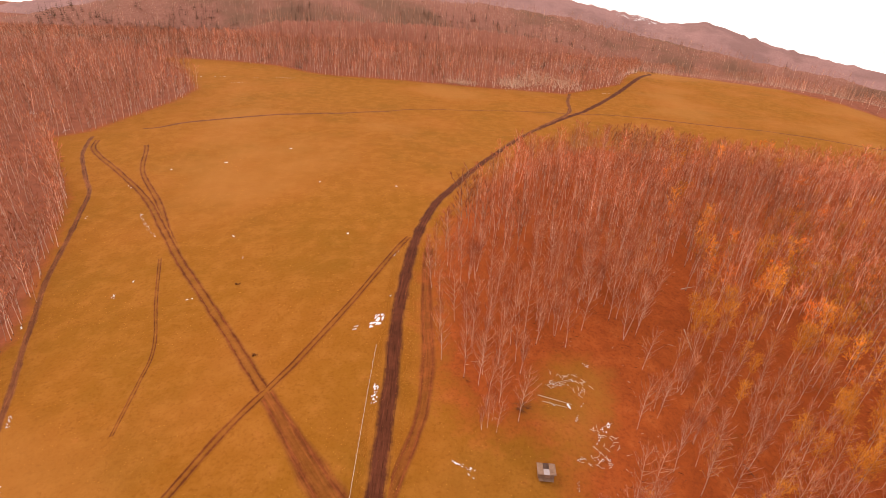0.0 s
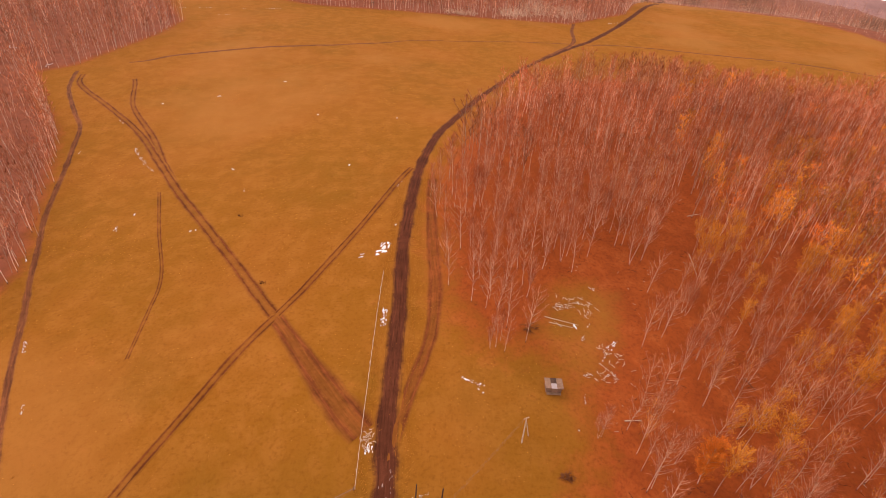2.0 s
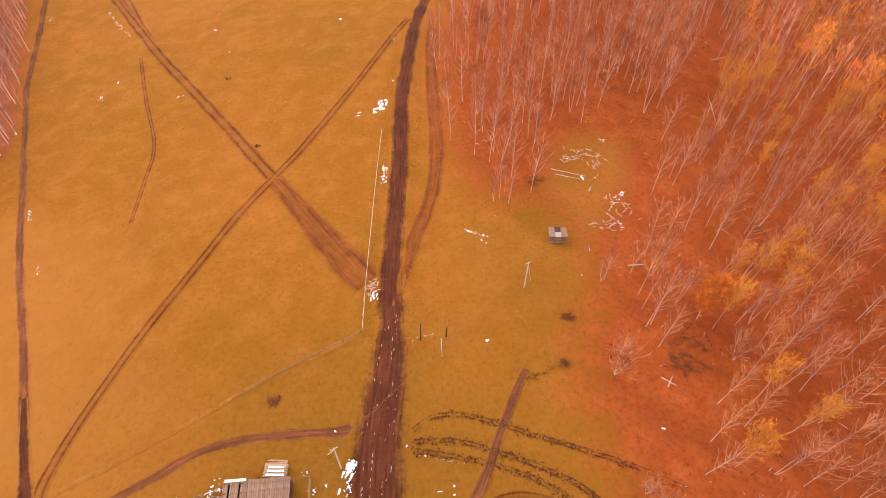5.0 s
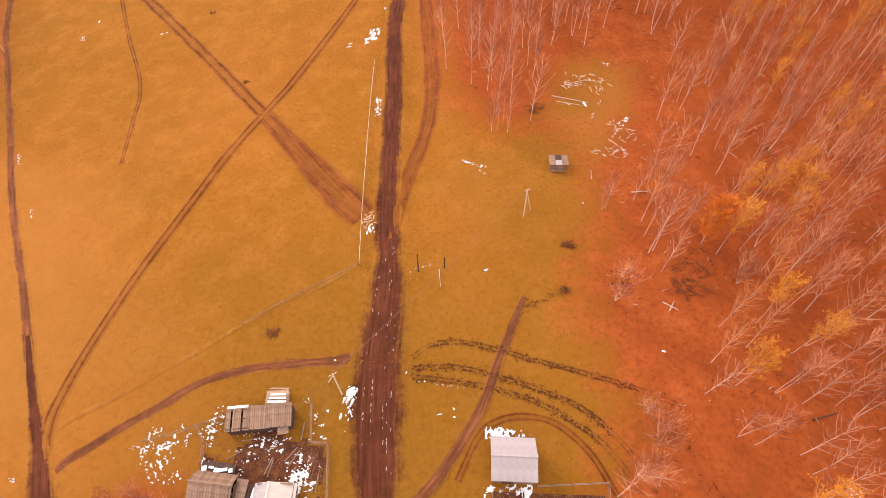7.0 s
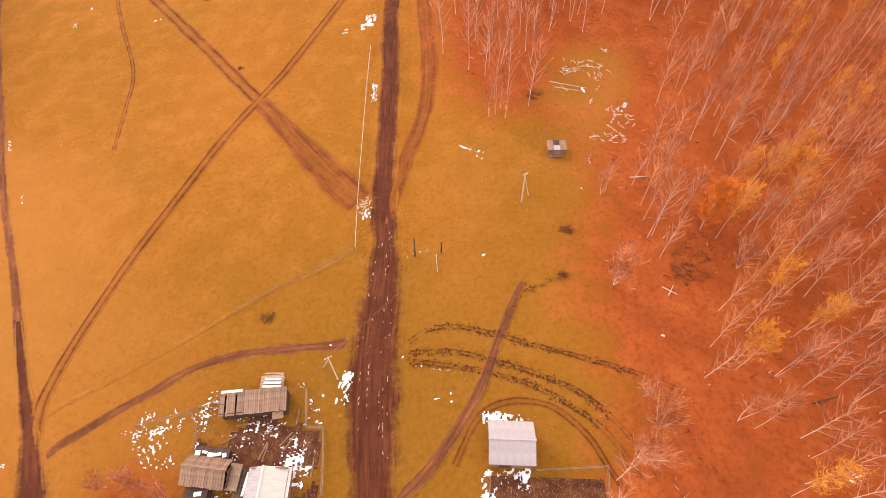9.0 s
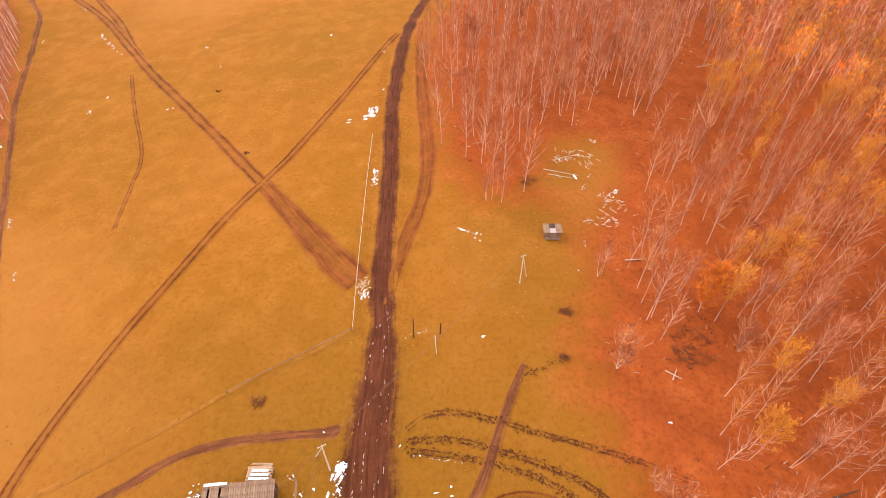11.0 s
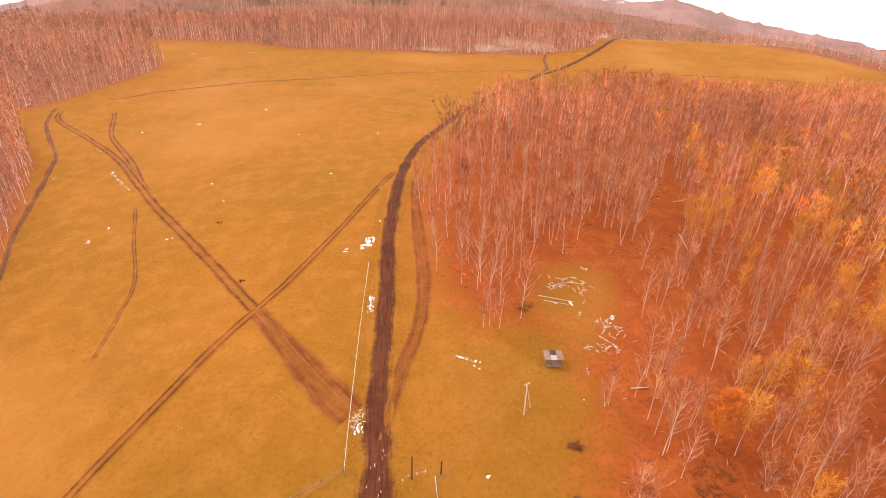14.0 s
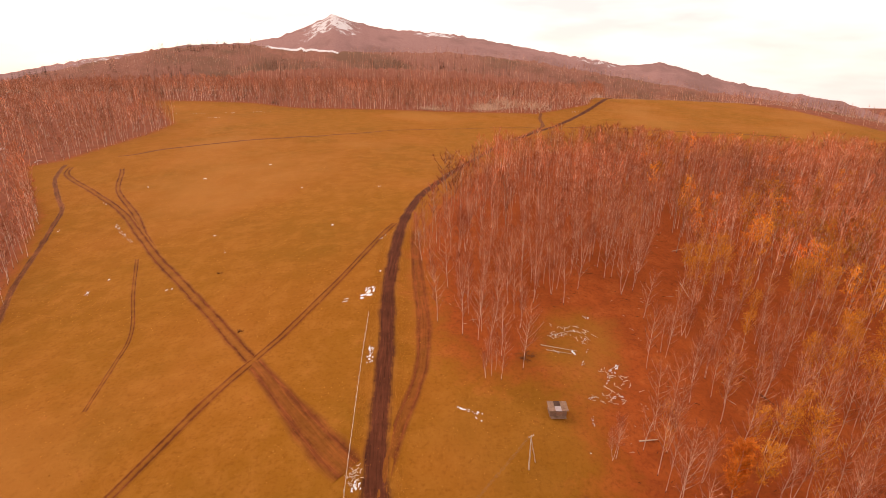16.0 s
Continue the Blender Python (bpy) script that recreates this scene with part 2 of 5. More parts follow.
def grid_tris(nu, nv):
    i, j = np.meshgrid(np.arange(nu - 1), np.arange(nv - 1), indexing="ij")
    a = (i * nv + j).ravel()
    return np.concatenate([np.stack([a, a + nv, a + nv + 1], -1), np.stack([a, a + nv + 1, a + 1], -1)])


def attribute(me, name, values):
    at = me.attributes.new(name, "FLOAT", "POINT")
    at.data.foreach_set("value", np.asarray(values, np.float32))


def part(name, bm, mat, parent=None, label=""):
    """Links a bmesh as one mesh object under a thing or a part."""
    me = bpy.data.meshes.new(name)
    bm.to_mesh(me)
    bm.free()
    me.materials.append(mat)
    ob = new(name, me)
    if parent is not None:
        ob.parent = parent
    if label:
        ob["label"] = label
    return ob


def box(bm, size, at=(0, 0, 0), turn=(0, 0, 0), bevel=0.0):
    r = bmesh.ops.create_cube(bm, size=1.0, matrix=pose(*at, *turn) @ Matrix.Diagonal((*size, 1)))
    if bevel:
        edges = list({e for v in r["verts"] for e in v.link_edges})
        bmesh.ops.bevel(bm, geom=edges, offset=bevel, segments=1, affect="EDGES")


def rod(bm, a, b, r0, r1=None, sides=7):
    a, b = Vector(a), Vector(b)
    m = Matrix.Translation((a + b) / 2) @ (b - a).to_track_quat("Z", "Y").to_matrix().to_4x4()
    bmesh.ops.create_cone(bm, cap_ends=True, segments=sides, radius1=r0, radius2=r0 if r1 is None else r1, depth=(b - a).length, matrix=m)


def empty(name, x, y, z, turn=0, label="", category="", group="", kind=""):
    ob = new(name)
    ob.matrix_world = pose(x, y, z, 0, 0, turn)
    return tagged(ob, label, category, group, kind)


# ---- the lie of the land ----
TERMS = [(i, j) for i in range(4) for j in range(4) if i + j <= 3]
LIE = [3.78, 11.97, -3.8, 1.92, 2.3, 9.4, -3.35, -6.25, -1.33, -0.9]


def rough_noise(x, y, s, seed):
    """Cheap smooth noise, about -1..1."""
    r = np.random.RandomState(seed)
    v = 0
    for k in range(7):
        a, p, q = r.uniform(0, 6.28), r.uniform(0, 6.28), s * r.uniform(0.6, 1.7)
        v = v + np.sin((x * np.cos(a) + y * np.sin(a)) * q + p)
    return v / 3.2


def ground_z(x, y):
    """A meadow that climbs gently away from the farm, rises to a shoulder and falls off beyond it."""
    x, y = np.asarray(x, float), np.asarray(y, float)
    near = np.exp(-(x / 170) ** 2 - ((y - 80) / 120) ** 2)
    z = 0.09 * np.clip(y - 90, 0, 400) + near * sum(c * (x / 100) ** i * ((y - 80) / 100) ** j for c, (i, j) in zip(LIE, TERMS))
    z = z - 0.055 * np.clip(np.hypot(x, y) - 560, 0, 1200) - 0.10 * np.clip(x - 0.35 * y - 170, 0, 900) * np.clip((y - 150) / 200, 0, 1)
    return z + 0.10 * rough_noise(x, y, 0.22, 3) + 0.3 * rough_noise(x, y, 0.05, 4)


def gz(x, y):
    return float(ground_z(x, y))


def inside(x, y, poly):
    x, y = np.asarray(x, float), np.asarray(y, float)
    hit = np.zeros(x.shape, bool)
    for (x0, y0), (x1, y1) in zip(poly, poly[1:] + poly[:1]):
        if y0 == y1:
            continue
        hit ^= ((y0 > y) != (y1 > y)) & (x < (x1 - x0) * (y - y0) / (y1 - y0) + x0)
    return hit


def edge_distance(x, y, poly):
    best = np.full(np.shape(x), 1e9)
    for (x0, y0), (x1, y1) in zip(poly, poly[1:] + poly[:1]):
        dx, dy = x1 - x0, y1 - y0
        t = np.clip(((x - x0) * dx + (y - y0) * dy) / (dx * dx + dy * dy), 0, 1)
        best = np.minimum(best, np.hypot(x - x0 - t * dx, y - y0 - t * dy))
    return best


WOOD_EAST = [(-4.6, 121.6), (-3.8, 135.4), (0.8, 159.8), (10.1, 190.8), (26.7, 227.1), (54.1, 258.2), (110, 272), (172, 272), (240, 258), (330, 240), (330, -60), (21, -60),
             (21, 10.1), (24.5, 16.9), (27.9, 24.6), (25.1, 30.4), (23, 38.2), (23.3, 46.9), (27, 54.4), (28, 64.9), (27, 75.2), (18, 75.7), (7.2, 78.2), (0.5, 90.6), (-0.6, 102.5)]
GLADE = [(19.4, 81), (25.5, 95.8), (34, 98.2), (39.7, 94.5), (38.9, 83.3), (34, 73.7), (29.4, 64.7), (23.1, 69.6)]
WOOD_WEST = [(-176, 335), (-174, 300), (-179, 270), (-184, 240), (-195, 228), (-184, 214), (-173, 200), (-157, 185), (-146, 172), (-137, 157), (-127, 139), (-118.5, 122), (-110, 108), (-104, 96),
             (-104, 84), (-101, 68), (-98, 40), (-95, -40), (-750, -40), (-750, 900), (-300, 470), (-215, 392)]
WOOD_NORTH = [(-258, 425), (-205, 430), (-153, 427), (-122, 412), (-100, 405), (-47, 406), (0, 402), (58, 401), (82, 400), (138, 452), (205, 615), (260, 900), (-600, 900), (-460, 600)]
WOOD_FAR = [(285, 720), (305, 560), (303, 480), (328, 434), (362, 374), (430, 330), (1200, 300), (1200, 1100), (330, 1100)]


def zone_at(x, y):
    """1 where leaf litter covers the ground, 0 in the open."""
    z = np.zeros(np.shape(x))
    for poly, soft in ((WOOD_EAST, 8.0), (WOOD_WEST, 4.0), (WOOD_NORTH, 4.0), (WOOD_FAR, 8.0)):
        d = edge_distance(x, y, poly) * np.where(inside(x, y, poly), 1, -1)
        z = np.maximum(z, np.clip(0.5 + d / (2 * soft), 0, 1))
    z = np.maximum(z, np.clip((y - 0.25 * x - 720) / 120, 0, 1))
    z = np.maximum(z, 0.8 * np.exp(-((x + 35) / 7) ** 2 - ((y - 10) / 5) ** 2))
    d = edge_distance(x, y, GLADE) * np.where(inside(x, y, GLADE), 1, -1)
    return np.minimum(z, 1 - 0.75 * np.clip(0.5 + d / 8.0, 0, 1))


def far_at(x, y):
    """1 where the ground is dull brown under the woods of the edges and the slopes behind."""
    f = np.clip((np.hypot(x, y) - 640 - 0.5 * np.clip(x, 0, 300)) / 100, 0, 1)
    for poly in (WOOD_WEST, WOOD_NORTH, WOOD_FAR):
        d = edge_distance(x, y, poly) * np.where(inside(x, y, poly), 1, -1)
        f = np.maximum(f, 0.85 * np.clip(0.3 + d / 6.0, 0, 1))
    return f


def lush_at(x, y):
    """1 where the grass round the farm and the hut is still green."""
    farm = np.exp(-((x + 10) / 30) ** 2) * np.clip((56 - y) / 28, 0, 1) + 0.45 * np.exp(-((x - 20) / 11) ** 2 - ((y - 60) / 18) ** 2)
    return 0.85 * np.clip(farm, 0, 1)


def spaced(stops):
    out = []
    for a, b, s in stops:
        out += list(np.arange(a, b, s))
    return np.array(out + [stops[-1][1]])


gx = spaced([(-3600, -700, 120), (-700, -200, 8), (-200, 260, 2.0), (260, 700, 8), (700, 3600, 120)])
gy = spaced([(-90, -10, 4), (-10, 240, 2.0), (240, 460, 4), (460, 900, 10), (900, 3600, 120)])
GX, GY = np.meshgrid(gx, gy, indexing="ij")
me = tri_mesh("ground", np.stack([GX.ravel(), GY.ravel(), ground_z(GX, GY).ravel()], -1), grid_tris(len(gx), len(gy)), [LAND], smooth=True)
attribute(me, "zone", zone_at(GX.ravel(), GY.ravel()))
attribute(me, "far", far_at(GX.ravel(), GY.ravel()))
attribute(me, "lush", lush_at(GX.ravel(), GY.ravel()))
tagged(new("ground", me), "dry ochre meadow and rust-red leaf litter rolling over a hillside", "ground", kind="structure")


# ---- tracks ----
def smooth_line(points, step):
    """Points spaced evenly along a rounded line (Catmull-Rom)."""
    p = [Vector(q) for q in points]
    p = [p[0] * 2 - p[1]] + p + [p[-1] * 2 - p[-2]]
    fine = []
    for a, b, c, d in zip(p, p[1:], p[2:], p[3:]):
        for k in range(24):
            t = k / 24
            fine.append(0.5 * ((2 * b) + (c - a) * t + (2 * a - 5 * b + 4 * c - d) * t * t + (3 * b - 3 * c + d - a) * t ** 3))
    fine.append(p[-2])
    f = np.array([tuple(q) for q in fine])
    s = np.concatenate([[0], np.cumsum(np.hypot(*np.diff(f, axis=0).T[:2]))])
    at = np.arange(0, s[-1], step)
    return np.stack([np.interp(at, s, f[:, k]) for k in range(f.shape[1])], -1)


def track(name, points, mat, label, lift=0.05, ruts=0.10, seed=1, step=0.8):
    """A strip of bare soil draped over the ground; points: x, y, half width."""
    line = smooth_line(points, step)
    t = np.gradient(line[:, :2], axis=0)
    t /= np.hypot(*t.T)[:, None]
    nrm = np.stack([-t[:, 1], t[:, 0]], -1)
    us = np.linspace(-1, 1, 15)
    half = line[:, 2] * (1 + 0.10 * rough_noise(line[:, 0], line[:, 1], 0.8, seed))
    x = line[:, :1] + nrm[:, :1] * half[:, None] * us
    y = line[:, 1:2] + nrm[:, 1:] * half[:, None] * us
    z = ground_z(x, y) + lift * (1.0 - us ** 8)[None]
    z += ruts * np.clip(1 - np.abs(us) ** 4, 0, 1) * (0.5 - np.exp(-((np.abs(us) - 0.52) / 0.16) ** 2)) * 0.6 * (0.7 + 0.5 * rough_noise(x, y, 1.6, seed + 5))
    z = np.maximum(z, ground_z(x, y) + 0.015)
    me = tri_mesh(name, np.stack([x.ravel(), y.ravel(), z.ravel()], -1), grid_tris(*x.shape), [mat], smooth=True)
    attribute(me, "across", np.broadcast_to(us, x.shape).ravel())
    attribute(me, "zone", zone_at(x.ravel(), y.ravel()))
    attribute(me, "far", far_at(x.ravel(), y.ravel()))
    attribute(me, "lush", lush_at(x.ravel(), y.ravel()))
    lane = me.attributes.new("lane", "FLOAT_VECTOR", "POINT")
    run = np.broadcast_to((np.arange(len(line)) * step * 0.7)[:, None], x.shape)
    lane.data.foreach_set("vector", np.stack([half[:, None] * us * 1.5, run * 0.13, 0 * x + seed], -1).astype(np.float32).ravel())
    return tagged(new(name, me), label, "dirt track", kind="structure")


track("road", [(-3, -60, 3.6), (-4.6, -5, 3.6), (-5.6, 11.5, 3.9), (-6, 16.7, 4.4), (-6.7, 23.8, 4.8), (-7, 31.7, 4.7), (-6.9, 40.7, 3.6), (-7.1, 47.8, 3), (-8.1, 56.7, 2.7), (-8.6, 69.5, 2.6), (-9.2, 85, 2.55), (-10.3, 101, 2.5), (-10.6, 115, 2.45), (-9.8, 141, 2.4),
               (-6, 167, 2.3), (0.5, 187, 2.2), (15, 227, 2.2), (39, 280, 2.2), (70, 328, 2.3), (90, 355, 2.4), (135, 431, 2.7), (200, 560, 3.2), (235, 660, 3.6)],
      MUD, "broad wet brown mud road with wheel ruts", 0.07, 0.16, 2)
track("track", [(-173, 230, 1.5), (-169, 221, 1.5), (-160, 212, 1.55), (-138, 194, 1.6), (-117, 175, 1.65), (-99, 154, 1.7), (-81.5, 133, 1.7), (-62.5, 112, 1.7), (-48, 96, 1.7), (-35.6, 82, 1.8)],
      RUT, "two dark wheel ruts across the dry meadow", 0.085, 0.08, 3)
track("track", [(-35.6, 82, 1.9), (-26, 70.8, 2.6), (-19.4, 63.3, 3.3), (-15.2, 58.8, 3.6), (-12, 55.8, 3)],
      WORN_RUT, "broad rusty ruts fanning out towards the road", 0.085, 0.08, 34)
track("track", [(-12, 145, 1.2), (-15.5, 136, 1.25), (-21.5, 117.5, 1.25), (-26.3, 104.7, 1.25), (-31, 93, 1.25), (-35.6, 82, 1.3), (-40, 71.5, 1.2), (-43.5, 58.5, 1.1), (-47, 46.5, 1.05), (-48.8, 38, 1), (-50, 30.9, 1), (-50.5, 25.5, 1), (-50.4, 21, 1), (-48.5, 15, 1)],
      RUT, "narrow wheel ruts crossing the meadow diagonally", 0.10, 0.08, 4)
track("track", [(-178, 234, 1.2), (-176, 228, 1.2), (-168, 212, 1.2), (-152, 191, 1.2), (-141.5, 178, 1.2), (-134, 162, 1.2), (-126, 145, 1.15), (-115.5, 122, 1.1), (-105.5, 105, 1.1), (-98, 92, 1.05), (-90, 80, 1), (-82, 67, 0.95), (-73.5, 54, 0.9), (-66, 43, 0.9), (-58.5, 31, 0.9), (-53.2, 22.5, 0.9), (-49.5, 16.5, 0.9)],
      RUST, "dark soil track along the edge of the wood", 0.05, 0.08, 5)
track("track", [(-147.9, 228.1, 1.34), (-143.7, 220.8, 1.34), (-131.8, 197.9, 1.38), (-110.7, 172.5, 1.59), (-93.4, 148.4, 1.64), (-81, 132.3, 1.54)], RUT, "faint wheel ruts joining a meadow track", 0.03, 0.06, 6)
track("track", [(-45.2, 8, 0.5), (-47, 13.4, 0.8), (-46.3, 15.8, 0.85), (-43.7, 18.1, 0.85), (-40.4, 20.8, 0.85), (-36.1, 23.8, 0.85), (-32.3, 26.6, 0.85), (-28, 28.3, 0.9), (-22.7, 29.5, 0.95), (-17.2, 30.2, 1), (-12.4, 30.7, 1.2), (-9, 32, 1.4)], RUST, "brown soil track curving past the yard", 0.03, 0.08, 7)
track("track", [(-3.5, 8, 1), (-1.9, 11.7, 1), (1.1, 14.9, 1), (4.6, 19.7, 1), (7.7, 24.9, 1), (10.2, 31.4, 0.95), (12.6, 37.1, 0.85), (14.8, 42, 0.5)], RUST, "brown churned wheel track through the grass", 0.08, 0.1, 8)
for k, pts in enumerate(([(-2.3, 31.4), (0.5, 33.4), (4.6, 33.9), (10.3, 32.9), (15.9, 31.5), (22.2, 30), (29.9, 27.8), (36, 25.4)],
                         [(-2, 29.8), (3.8, 30.2), (10.2, 28.9), (15.6, 27.5), (20.9, 25.4), (25, 22.2), (27.6, 19), (30, 15)],
                         [(-1.9, 28.6), (3.8, 28.1), (10.1, 27.2), (15.5, 25.6), (19.9, 23.4), (23.4, 20.9), (25.8, 18), (28, 14)])):
    track("wheel_rut", [(x, y, 0.55) for x, y in pts], DARKSOIL, "churned dark wheel rut curving through the grass", 0.03 + 0.006 * k, 0.1, 20 + k)
track("wheel_rut", [(4.4, 15.5, 0.55), (6.9, 20.5, 0.65), (9.2, 22.7, 0.65), (13, 23.7, 0.65), (17.6, 23, 0.65), (21.7, 19.6, 0.65), (24, 15.6, 0.6), (25.7, 13, 0.4)], RUT, "faint wheel rut bending round the barn", 0.03, 0.05, 24)
track("track", [(-5, 138, 1.7), (-4.4, 122, 1.8), (-3.2, 108, 1.9), (-1.7, 94, 1.9), (-1.6, 80, 1.8), (-2.9, 72.3, 1.7), (-4.6, 65.5, 1.7), (-6.2, 58, 1.5), (-7.2, 50, 1.0)], WORN_RUT, "deep wheel ruts branching off beside the road", 0.045, 0.14, 9)
track("ditch", [(-162, 249, 0.8), (-156, 253, 1.2), (-146.8, 263, 1.5), (-125, 277, 1.7), (-103, 289, 1.7), (-72, 300, 1.5), (-46, 311, 1.2), (-26, 323, 0.8), (20, 333, 0.8), (80, 341, 1.0), (112, 346, 1.2), (166, 339, 1.4), (218, 330, 1.4), (265, 312, 1.2), (310, 295, 1.0)],
      RUST, "narrow dark ditch across the far meadow", 0.05, 0.05, 10)
track("track", [(86, 402, 1.6), (80, 375, 1.7), (77, 350, 1.8), (70, 332, 1.8), (52, 303, 1.8), (32, 268, 1.7), (24, 248, 1.5)], RUST, "short dark spur between road and wood", 0.09, 0.06, 11)
track("track", [(-60, 33.5, 0.5), (-56, 27, 0.8), (-52.2, 21, 1.1), (-49.8, 17.2, 1.6), (-47.5, 13, 2.1), (-45, 8, 2.2), (-41, -4, 2.2), (-34, -30, 2.2), (-30, -60, 2.2)], MUD, "broad brown track where the meadow ruts run together", 0.11, 0.08, 33)
track("footpath", [(-88.1, 133.8, 0.66), (-77.1, 112.7, 0.61), (-67.6, 95.4, 0.57), (-64, 83, 0.54), (-60.7, 68.8, 0.46)], RUT, "faint trodden line in the grass", 0.02, 0.02, 12)
track("earth_bank", [(-50, 19, 0.4), (-47.6, 21.7, 0.42), (-43.4, 24.4, 0.45), (-38.4, 28.1, 0.45), (-33.2, 32, 0.5), (-27.6, 36.2, 0.5), (-22.4, 40, 0.5), (-16.7, 43, 0.5), (-11.7, 47, 0.5)], STRAW_BANK, "low worn earth bank across the meadow", 0.05, 0.05, 13)


# ---- hills ----
def make_hill(name, low, high, patch, spots):
    """Wooded slopes seen from afar: crowns as grain, darker conifer stands, pale open spots."""
    m, n, l, b = material(name, 0.95)
    pos = n.new("ShaderNodeNewGeometry").outputs["Position"]
    grain = noise_node(n, l, pos, 0.12, 6, 0.75)
    stand = noise_node(n, l, pos, 0.005, 4, 0.6)
    col = ramp(n, l, grain, [(0.3, low), (0.68, high)])
    col = mixc(n, l, ramp(n, l, stand, [(0.50, (0, 0, 0)), (0.62, (0.8, 0.8, 0.8))]), col, patch)
    if spots:
        bare = noise_node(n, l, pos, 0.024, 6, 0.8)
        height = n.new("ShaderNodeAttribute")
        height.attribute_name = "snow"
        k = math_node(n, l, "ADD", height.outputs["Fac"], math_node(n, l, "MULTIPLY", math_node(n, l, "SUBTRACT", bare, 0.5), 2.4))
        k = ramp(n, l, k, [(0.45, (0, 0, 0)), (0.6, (1, 1, 1))])
        col = mixc(n, l, k, col, spots)
    l.new(col, b.inputs["Base Color"])
    bump(n, l, b, grain, 0.8, 7.0)
    return m


def hill(name, crest, dist, depth, base, mat, label, rough, seed, snow=()):
    """A long ridge: crest holds bearing in degrees and height of the skyline; it slopes to its foot in front and falls away behind."""
    az = np.linspace(crest[0][0], crest[-1][0], 261)
    top = np.interp(az, [c[0] for c in crest], [c[1] for c in crest])
    top = top + rough * rough_noise(az * 9, az * 0, 1.0, seed) + rough * 0.6 * rough_noise(az * 40, az * 0, 1.0, seed + 1)
    s = np.concatenate([np.linspace(-1, 0, 26), np.linspace(0.08, 1, 6)])
    rad = np.where(s < 0, dist + s * depth, dist + s * depth * 0.8)
    prof = np.where(s < 0, 1 - np.abs(s) ** 1.35, 1 - np.abs(s) ** 1.5)
    A, R = np.meshgrid(np.radians(az), rad, indexing="ij")
    x, y = R * np.sin(A), R * np.cos(A)
    foot = top[:, None] - base
    z = foot + (top[:, None] - foot) * prof[None] + rough * 2.0 * rough_noise(x, y, 0.01, seed + 2) * np.clip(1 - prof, 0, 1)[None] ** 0.5
    me = tri_mesh(name, np.stack([x.ravel(), y.ravel(), z.ravel()], -1), grid_tris(*x.shape), [mat], smooth=True)
    lay = np.zeros(x.shape)
    for a0, a1, p0, p1, much in snow:
        lay = np.maximum(lay, much * np.clip(1.5 - np.abs(az[:, None] - (a0 + a1) / 2) / (a1 - a0) * 2, 0, 1) * np.clip(1.5 - np.abs(prof[None] - (p0 + p1) / 2) / (p1 - p0) * 2, 0, 1))
    attribute(me, "snow", lay.ravel())
    tagged(new(name, me), label, "hill", kind="structure")
    return lambda a, q: (np.interp(a, az, top) - base + base * (1 - np.abs(q) ** 1.35))


# distance haze is put into the mountain and mid hill colours: paler, pinker
HILL_FAR = make_hill("haze_tinted_wooded_mountain", (0.34, 0.175, 0.155), (0.46, 0.26, 0.23), (0.30, 0.165, 0.145), (0.78, 0.72, 0.71))
HILL_MID = make_hill("haze_tinted_wooded_hill", (0.27, 0.105, 0.072), (0.41, 0.185, 0.130), (0.20, 0.105, 0.064), (0.85, 0.80, 0.79))
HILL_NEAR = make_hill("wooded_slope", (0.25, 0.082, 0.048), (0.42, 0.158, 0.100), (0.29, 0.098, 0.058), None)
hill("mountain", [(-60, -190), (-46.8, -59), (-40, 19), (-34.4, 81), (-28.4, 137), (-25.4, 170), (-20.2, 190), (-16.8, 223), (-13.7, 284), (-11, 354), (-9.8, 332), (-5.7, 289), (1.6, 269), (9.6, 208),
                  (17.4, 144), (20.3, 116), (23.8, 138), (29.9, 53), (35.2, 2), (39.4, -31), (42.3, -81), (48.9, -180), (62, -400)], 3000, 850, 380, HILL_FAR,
     "wooded mountain ridge with haze in its colours and a bare snowy rock summit", 4.0, 41,
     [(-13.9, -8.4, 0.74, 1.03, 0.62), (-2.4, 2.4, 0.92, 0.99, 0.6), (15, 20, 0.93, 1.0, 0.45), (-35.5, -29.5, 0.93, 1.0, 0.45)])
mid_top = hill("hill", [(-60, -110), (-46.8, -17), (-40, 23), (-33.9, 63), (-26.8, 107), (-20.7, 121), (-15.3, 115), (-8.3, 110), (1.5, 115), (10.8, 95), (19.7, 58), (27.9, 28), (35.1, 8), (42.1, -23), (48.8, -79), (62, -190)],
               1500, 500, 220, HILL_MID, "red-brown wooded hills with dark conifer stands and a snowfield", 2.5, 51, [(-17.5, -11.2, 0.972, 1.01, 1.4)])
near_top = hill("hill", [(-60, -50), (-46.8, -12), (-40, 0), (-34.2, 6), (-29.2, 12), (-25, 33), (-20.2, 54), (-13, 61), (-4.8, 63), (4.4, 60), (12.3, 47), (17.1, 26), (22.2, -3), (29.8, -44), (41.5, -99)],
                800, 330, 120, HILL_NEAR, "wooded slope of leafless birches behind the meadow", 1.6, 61)


